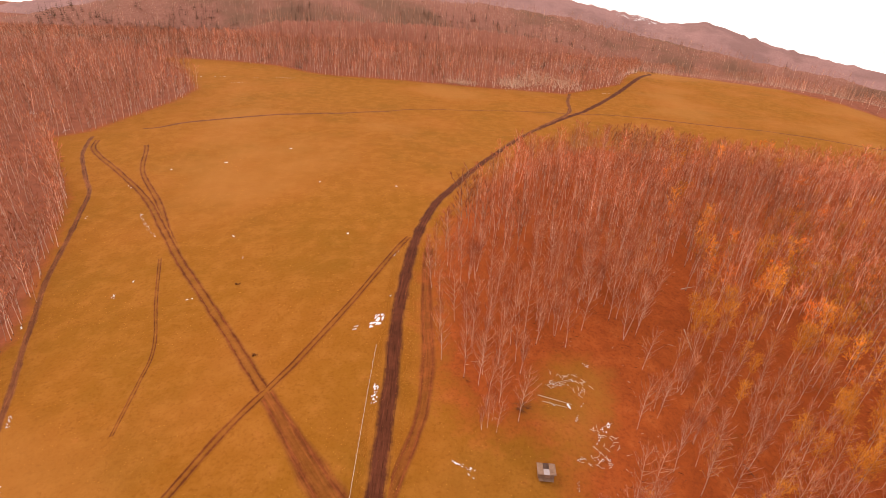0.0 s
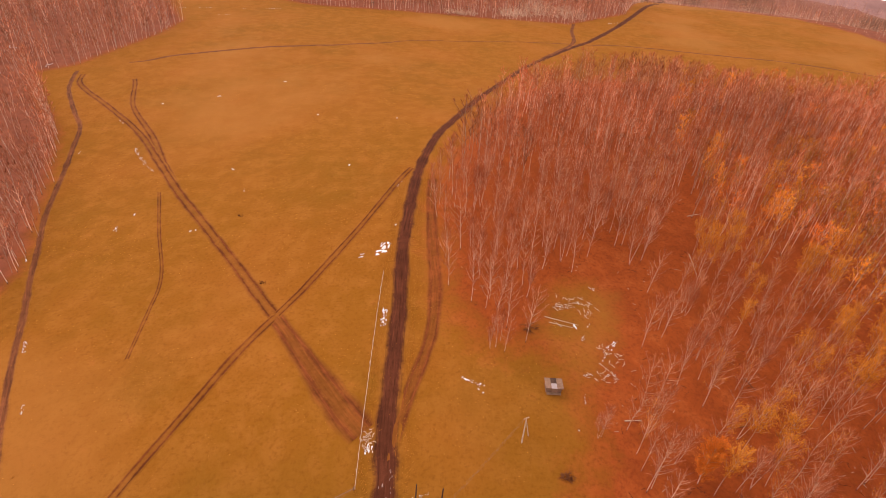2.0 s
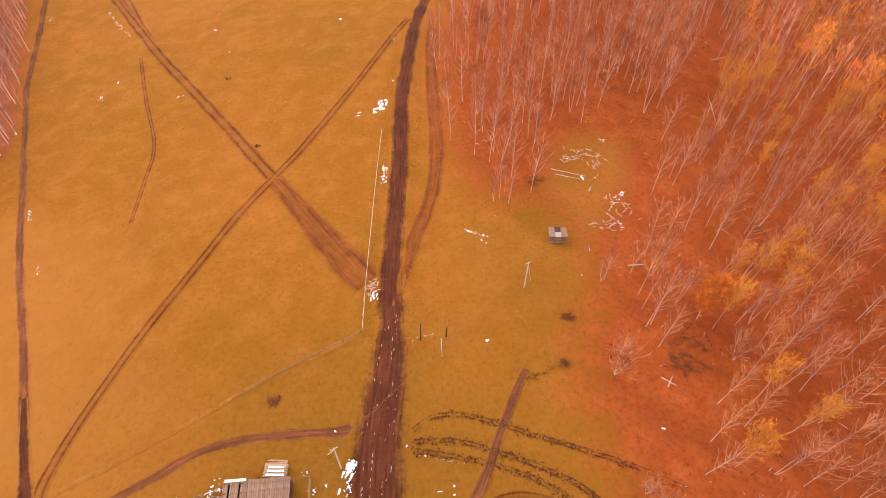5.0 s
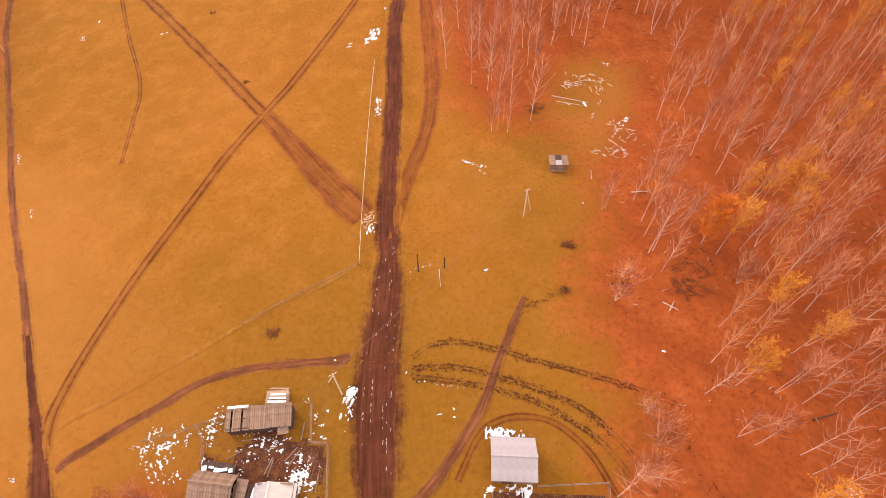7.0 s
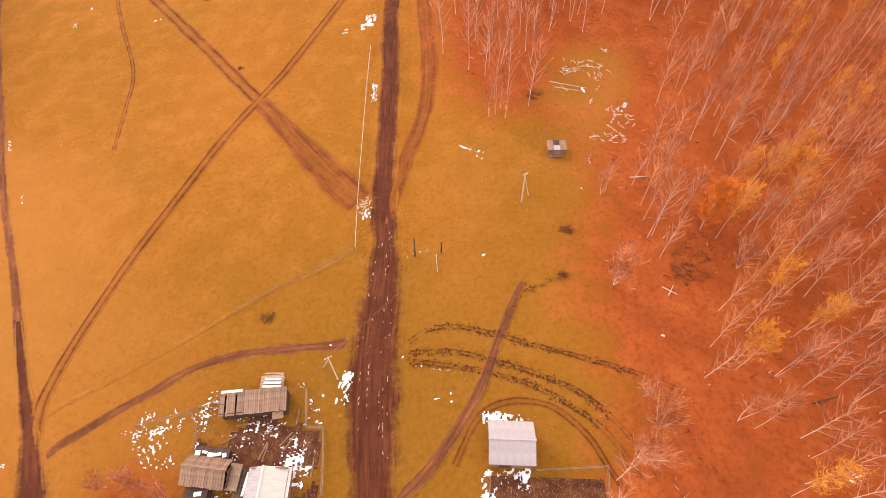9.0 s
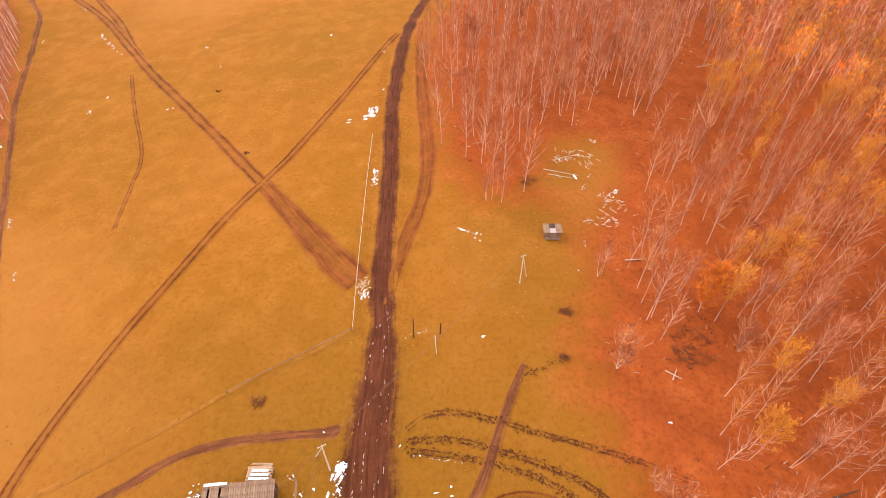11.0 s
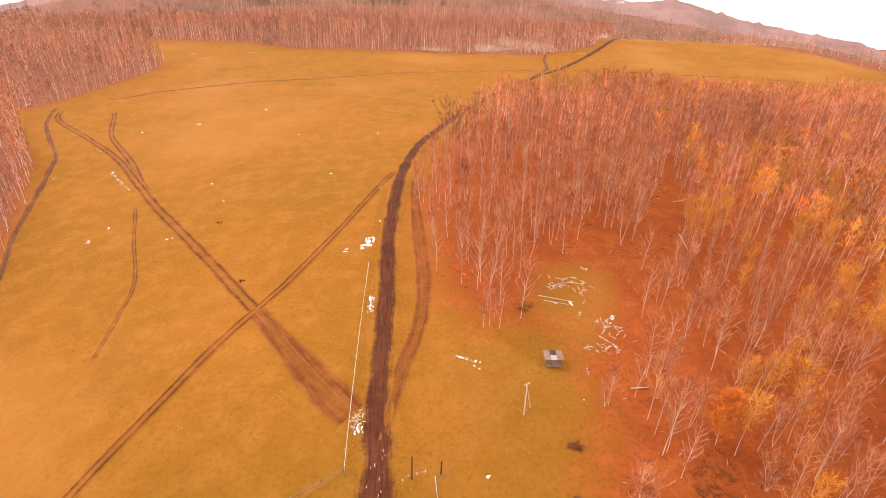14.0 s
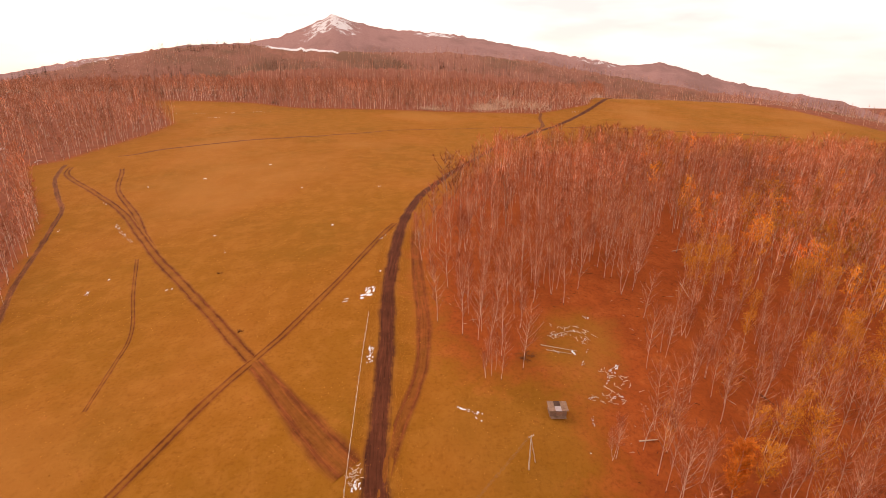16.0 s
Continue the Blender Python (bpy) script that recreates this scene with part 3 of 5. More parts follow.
# ---- trees ----
def tube(path, radii, sides):
    """Points and triangles of a tapered tube."""
    path, radii = np.asarray(path, float), np.asarray(radii, float)
    t = np.gradient(path, axis=0)
    t /= np.linalg.norm(t, axis=1)[:, None] + 1e-9
    ref = np.where(np.abs(t[:, 2:3]) > 0.9, np.array([[1.0, 0, 0]]), np.array([[0, 0, 1.0]]))
    u = np.cross(t, ref)
    u /= np.linalg.norm(u, axis=1)[:, None]
    w = np.cross(t, u)
    a = np.linspace(0, 2 * np.pi, sides, endpoint=False)
    v = path[:, None] + radii[:, None, None] * (np.cos(a)[None, :, None] * u[:, None] + np.sin(a)[None, :, None] * w[:, None])
    tris = []
    for i in range(len(path) - 1):
        for j in range(sides):
            k = (j + 1) % sides
            p, q, r, s = i * sides + j, i * sides + k, (i + 1) * sides + j, (i + 1) * sides + k
            tris += [(p, q, s), (p, s, r)]
    return v.reshape(-1, 3), tris


class Sprig:
    """Collects points, triangles and material numbers."""

    def __init__(self):
        self.v, self.t, self.m, self.n = [], [], [], 0

    def add(self, v, t, m):
        v = np.asarray(v, float).reshape(-1, 3)
        self.v.append(v)
        self.t.append(np.asarray(t, int).reshape(-1, 3) + self.n)
        self.m.append(np.full(len(self.t[-1]), m))
        self.n += len(v)

    def arrays(self):
        return np.concatenate(self.v), np.concatenate(self.t), np.concatenate(self.m)


def birch(seed, h, limbs, twigs, leaves=0, leaf=0, low=0.4, fat=1.0, sides=6, stems=1, wide=1.0, thin=0.015, splay=0.10, small=0.07, flat=False, bushy=1.0):
    """Trunk and crown of one birch, foot at the origin: steep limbs and many fine twigs. leaves: leaves to a limb; leaf: their material number in the crown."""
    r = np.random.RandomState(seed)
    trunk, crown = Sprig(), Sprig()
    for stem in range(stems):
        hh = h * (1 if stem == 0 else r.uniform(0.7, 0.98))
        lean = r.normal(0, 0.03, 2) + (0 if stems == 1 else splay * np.array([math.cos(stem * 2.4), math.sin(stem * 2.4)]) * r.uniform(0.6, 1.3))
        bend = r.normal(0, 0.012, 2)
        f = np.array([0, 0.03, 0.17, 0.31, 0.46, 0.63, 0.82, 1.0])
        n = len(f)
        path = np.stack([lean[0] * hh * f + bend[0] * hh * np.sin(f * 5), lean[1] * hh * f + bend[1] * hh * np.sin(f * 4 + 1), hh * f], -1)
        rad = fat * (0.0047 * h) * (1.0 - 0.93 * f) + 0.012
        rad[0] *= 1.3
        v, t = tube(path, rad, sides)
        trunk.add(v, np.array(t), 0)
        ring = np.repeat(np.arange(n - 1), sides * 2)
        trunk.m[-1] = np.where(ring < 1, 1, np.where(ring > 4, 2, 0))
        for k in range(limbs):
            q = low + (0.99 - low) * (k + r.uniform(0, 0.9)) / limbs
            at = np.array([np.interp(q, f, path[:, i]) for i in range(3)])
            az = k * 2.4 + r.uniform(-0.5, 0.5)
            oval = math.sin(math.pi * min(1.0, 0.20 + 0.78 * (q - low) / (1 - low))) ** 0.8
            size = hh * (0.20 * oval + 0.035) * wide * r.uniform(0.75, 1.2)
            d = np.array([np.cos(az), np.sin(az), r.uniform(1.1, 2.1) / wide])
            d /= np.linalg.norm(d)
            p1 = at + d * size * 0.55
            p2 = p1 + (d + np.array([0, 0, 0.35])) * size * 0.45
            if flat:
                across = np.array([-math.sin(az), math.cos(az), 0]) * 0.045
                crown.add([at + across, at - across, p2, at + np.array([0, 0, 0.09])], [(0, 1, 2), (0, 3, 2)], 0)
            else:
                v, t = tube([at, p1, p2], [0.0026 * h * (1.1 - q) + 0.02, 0.028, 0.012], 3)
                crown.add(v, t, 0)
            s = r.uniform(0.12, 1.0, twigs)[:, None]
            o = np.where(s < 0.5, at + (p1 - at) * s * 2, p1 + (p2 - p1) * (s - 0.5) * 2)
            g = d * 0.65 + r.normal(0, 0.42, (twigs, 3)) + np.array([0, 0, 0.35])
            g /= np.linalg.norm(g, axis=1)[:, None]
            e = o + g * h * bushy * r.uniform(0.025, 0.085, (twigs, 1))
            side = np.cross(g, r.normal(0, 1, (twigs, 3)))
            side *= r.uniform(0.6, 1.3, (twigs, 1)) * thin / (np.linalg.norm(side, axis=1)[:, None] + 1e-9)
            crown.add(np.stack([o + side, o - side, e], 1), np.arange(twigs * 3).reshape(-1, 3), 1)
            if leaves:
                w = r.randint(0, twigs, leaves)
                c = o[w] + (e[w] - o[w]) * r.uniform(0.1, 1.15, (leaves, 1)) + r.normal(0, 0.16, (leaves, 3))
                p = c[:, None] + r.normal(0, small, (leaves, 3, 3))
                crown.add(p, np.arange(leaves * 3).reshape(-1, 3), leaf)
    return trunk.arrays(), crown.arrays()


def far_birch(seed, h):
    """A birch seen from afar: bare stem and a brush of twigs."""
    r = np.random.RandomState(seed)
    trunk, crown = Sprig(), Sprig()
    trunk.add(*tube([(0, 0, 0), (r.normal(0, 0.1), 0, h * 0.5), (0, r.normal(0, 0.2), h)], [0.006 * h, 0.005 * h, 0.01], 3), 2)
    k = 30
    z = h * (0.30 + 0.62 * r.uniform(0, 1, k) ** 0.8)
    a = r.uniform(0, 6.283, k)
    reach = h * 0.13 * np.sin(np.pi * np.clip((z / h - 0.2) / 0.85, 0, 1)) + 0.15
    o = np.stack([0 * z, 0 * z, z], -1)
    e = o + np.stack([np.cos(a) * reach, np.sin(a) * reach, h * r.uniform(0.06, 0.16, k)], -1)
    side = np.stack([-np.sin(a), np.cos(a), 0 * a], -1) * r.uniform(0.02, 0.05, (k, 1)) * h / 9
    crown.add(np.stack([o + side, o - side, e], 1), np.arange(k * 3).reshape(-1, 3), 1)
    return trunk.arrays(), crown.arrays()


def conifer(seed, h, tiers, fronds):
    r = np.random.RandomState(seed)
    trunk, crown = Sprig(), Sprig()
    trunk.add(*tube([(0, 0, 0), (0, 0, h * 0.5), (0, 0, h)], [0.014 * h, 0.009 * h, 0.01], 5), 1)
    for k in range(tiers):
        z = h * (0.12 + 0.86 * k / tiers)
        reach = 0.22 * h * (1 - k / tiers) ** 0.8 + 0.1
        for j in range(fronds):
            a = j * 6.283 / fronds + r.uniform(0, 1.2)
            d = np.array([np.cos(a), np.sin(a), -0.25])
            s = np.array([-np.sin(a), np.cos(a), 0]) * reach * 0.28
            o, e = np.array([0, 0, z]), np.array([0, 0, z]) + d * reach * r.uniform(0.75, 1.15)
            m = (o + e) / 2 + np.array([0, 0, 0.05 * reach])
            crown.add([o, m + s, e, m - s, m - np.array([0, 0, 0.12 * reach])], [(0, 1, 2), (0, 2, 3), (0, 1, 4), (1, 2, 4), (2, 3, 4)], 0)
    return trunk.arrays(), crown.arrays()


TRUNK_MATS, CROWN_MATS = [BARK, BARK_FOOT, BARK_TOP], [BARK_TOP, TWIG, LEAF_Y, LEAF_O]


def scatter(poly, gap, seed, keep=lambda x, y: np.ones(np.shape(x), bool), box_in=None):
    """Places in a wood, at least gap apart."""
    r = np.random.RandomState(seed)
    x0, x1, y0, y1 = box_in or (min(p[0] for p in poly), max(p[0] for p in poly), min(p[1] for p in poly), max(p[1] for p in poly))
    nx, ny = int((x1 - x0) / gap), int((y1 - y0) / gap)
    i, j = np.meshgrid(np.arange(nx), np.arange(ny), indexing="ij")
    x = x0 + (i + 0.5 * (j % 2) + r.uniform(-0.42, 0.42, i.shape)) * gap
    y = y0 + (j + r.uniform(-0.42, 0.42, i.shape)) * gap
    x, y = x.ravel(), y.ravel()
    ok = inside(x, y, poly) & keep(x, y)
    return x[ok], y[ok]


def edge_row(points, gap, seed):
    """Places along the rim of a wood."""
    r = np.random.RandomState(seed)
    line = np.concatenate([np.linspace(a, b, max(2, int(math.dist(a, b) / gap)), endpoint=False) for a, b in zip(points, points[1:])])
    return line[:, 0] + r.normal(0, 0.7, len(line)), line[:, 1] + r.normal(0, 0.7, len(line))


def forest(name, kinds, x, y, z, size, label, mats, seed, shift=0):
    """Many trees joined into one mesh. kinds: (trunk, crown) arrays with their share of the wood."""
    r = np.random.RandomState(seed)
    pick = r.choice(len(kinds), len(x), p=np.array([k[1] for k in kinds]) / sum(k[1] for k in kinds))
    V, T, M, S, n = [], [], [], [], 0
    lx, ly = r.normal(0, 0.035, len(x)), r.normal(0, 0.035, len(x))
    for k, ((trunk, crown), _) in enumerate(kinds):
        w = np.where(pick == k)[0]
        if not len(w):
            continue
        v = np.concatenate([trunk[0], crown[0]])
        t = np.concatenate([trunk[1], crown[1] + len(trunk[0])])
        m = np.concatenate([trunk[2], crown[2] + shift])
        a = r.uniform(0, 6.283, len(w))
        s = size[w] * r.uniform(0.78, 1.18, len(w))
        wide = s * r.uniform(0.85, 1.15, len(w))
        X = (v[None, :, 0] * np.cos(a)[:, None] - v[None, :, 1] * np.sin(a)[:, None]) * wide[:, None]
        Y = (v[None, :, 0] * np.sin(a)[:, None] + v[None, :, 1] * np.cos(a)[:, None]) * wide[:, None]
        Z = v[None, :, 2] * s[:, None]
        P = np.stack([X + x[w, None] + lx[w, None] * Z, Y + y[w, None] + ly[w, None] * Z, Z + z[w, None] - 0.1], -1)
        V.append(P.reshape(-1, 3))
        T.append((t[None] + (np.arange(len(w)) * len(v))[:, None, None] + n).reshape(-1, 3))
        M.append(np.tile(m, len(w)))
        S.append(np.repeat(np.clip(0.16 * rough_noise(x[w], y[w], 0.05, seed) + r.normal(0, 0.24, len(w)), -0.5, 0.6), len(v)))
        n += len(w) * len(v)
    me = tri_mesh(name, np.concatenate(V), np.concatenate(T), mats, np.concatenate(M))
    attribute(me, "tone", np.concatenate(S))
    return tagged(new(name, me), label, "forest", kind="stuff")


FOREST_MATS = [BARK, BARK_FOOT, BARK_TOP, BARK_TOP, TWIG, LEAF_Y, LEAF_O]
FAR_MATS = [BARK, BARK_FOOT, BARK_TOP, BARK_TOP, FAR_TWIG, LEAF_Y, LEAF_O]
near_kinds = [birch(100 + k, 18, 21, 33, bushy=1.3, low=(0.22, 0.28, 0.34)[k % 3], fat=(0.62, 0.54, 0.5)[k % 3], stems=(1, 1, 2, 1, 1, 1)[k], wide=(1.2, 1.05, 0.95, 1.3, 1.0, 0.9)[k], thin=0.034) for k in range(6)]
near_yellow = [birch(120 + k, 16, 18, 24, 110, 2, (0.40, 0.34, 0.46)[k], fat=0.6, wide=1.05, thin=0.034, small=0.11, bushy=1.25) for k in range(3)]
near_orange = [birch(130 + k, 14, 26, 20, 210, 3, 0.10, wide=1.15, small=0.13, bushy=1.2) for k in range(2)]
near_few = [birch(140 + k, 17, 20, 34, 16, 2, 0.30, fat=0.6, wide=1.1, thin=0.034, small=0.09, bushy=1.3) for k in range(2)]
near_bush = [birch(150 + k, 9, 15, 44, 6, 2, 0.14, fat=1.0, stems=4, wide=1.45, splay=0.22, thin=0.028, bushy=1.5) for k in range(2)]


def tree_meshes(kind, tag):
    t, c = kind
    return tri_mesh("trunk", *t[:2], TRUNK_MATS, t[2]), tri_mesh("crown", *c[:2], CROWN_MATS, c[2])


SPECIES = {"bare": [tree_meshes(k, "bare") for k in near_kinds], "yellow": [tree_meshes(k, "y") for k in near_yellow], "orange": [tree_meshes(k, "o") for k in near_orange], "few": [tree_meshes(k, "f") for k in near_few], "bush": [tree_meshes(k, "b") for k in near_bush]}
TREE_LABEL = {"bare": "tall leafless birch with a pale trunk and fine twigs", "yellow": "birch with a full crown of yellow autumn leaves",
              "orange": "low birch still full of orange leaves", "few": "nearly bare birch with few yellow leaves still hanging", "bush": "broad leafless birch with several pale stems"}
FULL = {"bare": 18.0, "yellow": 16.0, "orange": 14.0, "few": 17.0, "bush": 9.0}


def plant(kind, x, y, height, rnd):
    trunk, crown = SPECIES[kind][rnd.randint(len(SPECIES[kind]))]
    ob = new("birch_tree")
    s = height / FULL[kind]
    ob.matrix_world = pose(x, y, gz(x, y) - 0.1, rnd.normal(0, 1.8), rnd.normal(0, 1.8), rnd.uniform(0, 360)) @ Matrix.Scale(s, 4)
    for name, me in (("trunk", trunk), ("crown", crown)):
        p = new(name, me)
        p.parent = ob
    return tagged(ob, TREE_LABEL[kind], "tree", "birches of the wood")


rnd = np.random.RandomState(7)
# trees that stand by themselves round the glade and along the edge of the wood
STANDING = [("bare", 6.5, 88.5, 14.8), ("bare", 14.6, 92.6, 15.6), ("bare", 23.6, 99.9, 13.9), ("bare", 30.7, 99.6, 13.9), ("bare", 18.4, 93.7, 13.1), ("bare", 11, 95.6, 13.1), ("bare", 35.2, 49.6, 14.8), ("bare", 36, 50.2, 13.9), ("bare", 34.5, 60.1, 10.7),
            ("bare", 28.9, 58, 7.6), ("bare", 29.5, 58.4, 8.5), ("bare", 37.9, 64, 12.3), ("bare", 40.6, 64.9, 13.1), ("bush", 28.5, 41.4, 9), ("bush", 31.1, 20.6, 9.5), ("bush", 27.7, 17.1, 8.5), ("bush", 29.9, 24.7, 5), ("bare", 38.8, 27.5, 11.5),
            ("bare", 48.8, 28.1, 12.3), ("bare", 49.5, 20, 12.3), ("bare", 43.8, 21, 11.5), ("bare", 41.9, 21.8, 11.4), ("few", 41, 32, 11.5), ("bare", 50.3, 17.8, 11.5), ("bare", 56.6, 17.2, 11.5), ("bare", 56.8, 26.5, 12.3), ("few", 60.2, 29.2, 11.5),
            ("orange", 44.3, 51.7, 10.4), ("orange", 45.6, 53.2, 9.5), ("yellow", 46.6, 49.9, 11.9), ("bare", 50.7, 51, 11.5), ("yellow", 56.3, 52.2, 11.5), ("bare", 60.9, 53.2, 11.5), ("few", 65.6, 54.5, 11.5), ("bare", 57.3, 43.4, 12.3), ("bush", 48.5, 44.9, 8),
            ("few", 53.1, 47.4, 11.4), ("bare", 68, 54.8, 11.5), ("few", 67.6, 46.5, 11.5), ("bare", 55.8, 73.4, 12.3), ("bare", 55.9, 66.3, 11.5), ("few", 43.6, 37.5, 11.5), ("few", 46.8, 34.5, 11.5), ("yellow", 49.3, 38.5, 11.4), ("yellow", 45.9, 13.1, 11.4),
            ("yellow", 53.7, 33.8, 10.7), ("yellow", 50.7, 58.5, 10.7), ("yellow", 54.4, 58, 11.5), ("yellow", 59.3, 62.2, 10.7), ("bare", 47.6, 82.5, 10.7), ("bare", 47.5, 84.4, 10.7), ("bare", 48.2, 95.4, 11.5), ("bare", 49.6, 85.5, 11.4), ("bare", 10.5, 75.6, 7.6),
            ("bare", 11.6, 76.1, 8.5), ("bare", 13.4, 75.2, 8.5), ("bare", 12.6, 77.9, 7.6), ("bare", -5, 128.4, 9.5), ("bare", -2.8, 136.5, 10.4)]
for kind, x, y, h in STANDING:
    plant(kind, x, y, h, rnd)
sx, sy = np.array([s[1] for s in STANDING]), np.array([s[2] for s in STANDING])
OPEN = [(17.5, 72.5), (19.8, 96.9), (28.4, 98.5), (35, 103.8), (44, 108.4), (47.3, 101.4), (45.3, 88.5), (39.3, 72.4), (36.8, 67.1), (32.1, 64.2), (34.6, 56.6), (32.2, 46), (26.2, 43.7), (37.2, 41.3), (39.1, 54), (45.9, 49.5), (45.4, 40.3), (40.4, 31.7), (39.1, 27.4), (42.7, 24.3), (49.2, 22.2), (44.4, 8.3), (22, 5.5), (27.9, 24.6), (25.1, 30.4), (23, 38.2), (20, 47.1), (25, 63.5)]
LANE = [(49.7, 105.4), (58.2, 122.5), (68.7, 140.4), (74.5, 137.5), (64, 114.6), (54.6, 94.3), (46.5, 74.4), (46.2, 58.9), (41.7, 55.1), (38.9, 64.7), (45.1, 79.2)]


def clear_of(x, y):
    near = np.min(np.hypot(x[:, None] - sx, y[:, None] - sy), axis=1)
    return (near > 2.4) & ~inside(x, y, OPEN) & ~inside(x, y, LANE)


ex, ey = scatter(WOOD_EAST, 4.2, 11, clear_of, (-8, 330, -15, 280))
deep = edge_distance(ex, ey, WOOD_EAST)
thin_out = np.random.RandomState(12).uniform(size=len(ex))
ok = (deep > np.where(ey > 150, 5.0, 0.8)) & ((thin_out < 0.8) | (ey > 70)) & ((thin_out < 0.85) | (ey > 125)) & ((thin_out < 0.62) | (ex > 36) | (ey > 140)) & (ex < 72 + 1.02 * ey)
ex, ey, deep = ex[ok], ey[ok], deep[ok]
height = 13.2 + 2.6 * np.clip(rough_noise(ex, ey, 0.07, 5), -1, 1) + 2.0 * np.clip((34 - ex) / 30, 0, 1)
gold = 0.35 * rough_noise(ex, ey, 0.065, 9) + 1.0 * rough_noise(ex, ey, 0.55, 10) + 0.75 * np.clip((ex - 60) / 22, -3, 1) + 0.15 * (ex > 85) - 1.1 * np.clip((ey - 110) / 80, 0, 1.2)
first = np.argsort(np.hypot(ex - 30, ey - 72))[:262]
single = np.zeros(len(ex), bool)
single[first] = True
for i in first:
    kind = "yellow" if gold[i] > 0.75 and ex[i] > 38 else "few" if gold[i] > 0.3 else "bare"
    plant(kind, ex[i], ey[i], height[i] * rnd.uniform(0.8, 1.15), rnd)
rest_kinds = [(birch(200 + k, 16, 13, 17, low=(0.26, 0.32, 0.38)[k % 3], sides=3, fat=1.2, wide=(1.15, 1.35, 1.0)[k % 3], thin=0.062, flat=True, bushy=1.35), 1.0) for k in range(8)]
gold_kinds = [(birch(220 + k, 15, 12, 13, 24, 2, 0.42, sides=3, fat=0.8, wide=1.05, thin=0.05, small=0.18, flat=True, bushy=1.25), 1.0) for k in range(4)] + [(birch(226 + k, 15, 12, 13, 24, 3, 0.38, sides=3, fat=0.8, wide=1.05, thin=0.05, small=0.18, flat=True, bushy=1.25), 1.0) for k in range(3)]
for want, kinds, label, seed in ((~single & (gold <= 0.6), rest_kinds, "dense wood of leafless grey-pink birches", 31), (~single & (gold > 0.6), gold_kinds, "scattered birches with yellow and orange leaves in the wood", 32)):
    forest("birch_wood", kinds, ex[want], ey[want], ground_z(ex[want], ey[want]), height[want] / 16, label, FOREST_MATS, seed, 3)

tiny = [(far_birch(260 + k, 9), 1.0) for k in range(6)]
tiny_fir = [(conifer(310 + k, 9, 4, 4), 1.0) for k in range(3)]
wx, wy = scatter(WOOD_WEST, 6.4, 12, box_in=(-420, -90, 40, 480))
ok = (edge_distance(wx, wy, WOOD_WEST) > 0.6) & ((wx + 186) ** 2 + (wy - 206) ** 2 > 80)
wx, wy = wx[ok], wy[ok]
rim = edge_row(WOOD_WEST[:16], 2.8, 51)
wx, wy = np.concatenate([wx, rim[0]]), np.concatenate([wy, rim[1]])
far_kinds = [(birch(240 + k, 12, 9, 11, low=0.28, sides=3, fat=1.1, wide=1.1, thin=0.085, flat=True, bushy=1.4), 1.0) for k in range(6)]
forest("birch_wood", far_kinds, wx, wy, ground_z(wx, wy), 1.1 + 0.13 * rough_noise(wx, wy, 0.09, 6), "wood of leafless birches along the meadow's edge", FAR_MATS, 33, 3)

vx, vy = scatter(WOOD_WEST, 9.0, 19, box_in=(-740, -250, 200, 900))
ok = (vy > 478) | (vx < -418)
vx, vy = vx[ok], vy[ok]
forest("birch_wood", tiny, vx, vy, ground_z(vx, vy), np.full(len(vx), 1.5), "leafless woods sloping away beyond the meadow", FAR_MATS, 43, 3)

nx_, ny_ = scatter(WOOD_NORTH, 6.6, 13, box_in=(-420, 240, 398, 570))
ok = (edge_distance(nx_, ny_, WOOD_NORTH) > 0.5) & ((np.abs(nx_ - 62) > 38) | (ny_ > 500) | (np.random.RandomState(6).uniform(size=len(nx_)) < 0.35))
nx_, ny_ = nx_[ok], ny_[ok]
rim = edge_row(WOOD_NORTH[:11], 2.8, 52)
forest("birch_wood", far_kinds, *rim, ground_z(*rim), np.full(len(rim[0]), 1.1), "row of birches along the far edge of the meadow", FAR_MATS, 47, 3)
forest("birch_wood", far_kinds, nx_, ny_, ground_z(nx_, ny_), 1.1 + 0.12 * rough_noise(nx_, ny_, 0.08, 8), "leafless birch wood behind the meadow", FAR_MATS, 34, 3)
fir_kinds = [(conifer(300 + k, 9, 7, 6), 1.0) for k in range(4)]
pick = (edge_distance(nx_, ny_, WOOD_NORTH) > 7) & (np.random.RandomState(5).uniform(size=len(nx_)) < 0.05 + 0.12 * np.clip(rough_noise(nx_, ny_, 0.04, 14), 0, 1))
forest("conifers", fir_kinds, nx_[pick], ny_[pick], ground_z(nx_[pick], ny_[pick]), 1.2 + 0.25 * rough_noise(nx_[pick], ny_[pick], 0.15, 15), "dark conifers among the leafless birches", [BARK, BARK_FOOT, NEEDLE], 35, 2)

# low woods on the slopes behind
r = np.random.RandomState(21)
a, q = r.uniform(-52, 30, 6000), -r.uniform(0, 1, 6000) ** 0.8 * 0.9
R = 800 + q * 330
hx, hy, hz = R * np.sin(np.radians(a)), R * np.cos(np.radians(a)), near_top(a, q)
lift = hz > ground_z(hx, hy) - 1
hx, hy, hz, a = hx[lift], hy[lift], hz[lift], a[lift]
dark = r.uniform(size=len(hx)) < np.where(rough_noise(hx, hy, 0.015, 16) > 0.5, 0.16, 0.03)
forest("birch_wood", tiny, hx[~dark], hy[~dark], hz[~dark], np.full((~dark).sum(), 1.5), "leafless birches covering the slope", FAR_MATS, 36, 3)
forest("conifers", tiny_fir, hx[dark], hy[dark], hz[dark], np.full(dark.sum(), 1.6), "dark conifers scattered over the slope", [BARK, BARK_FOOT, NEEDLE], 37, 2)
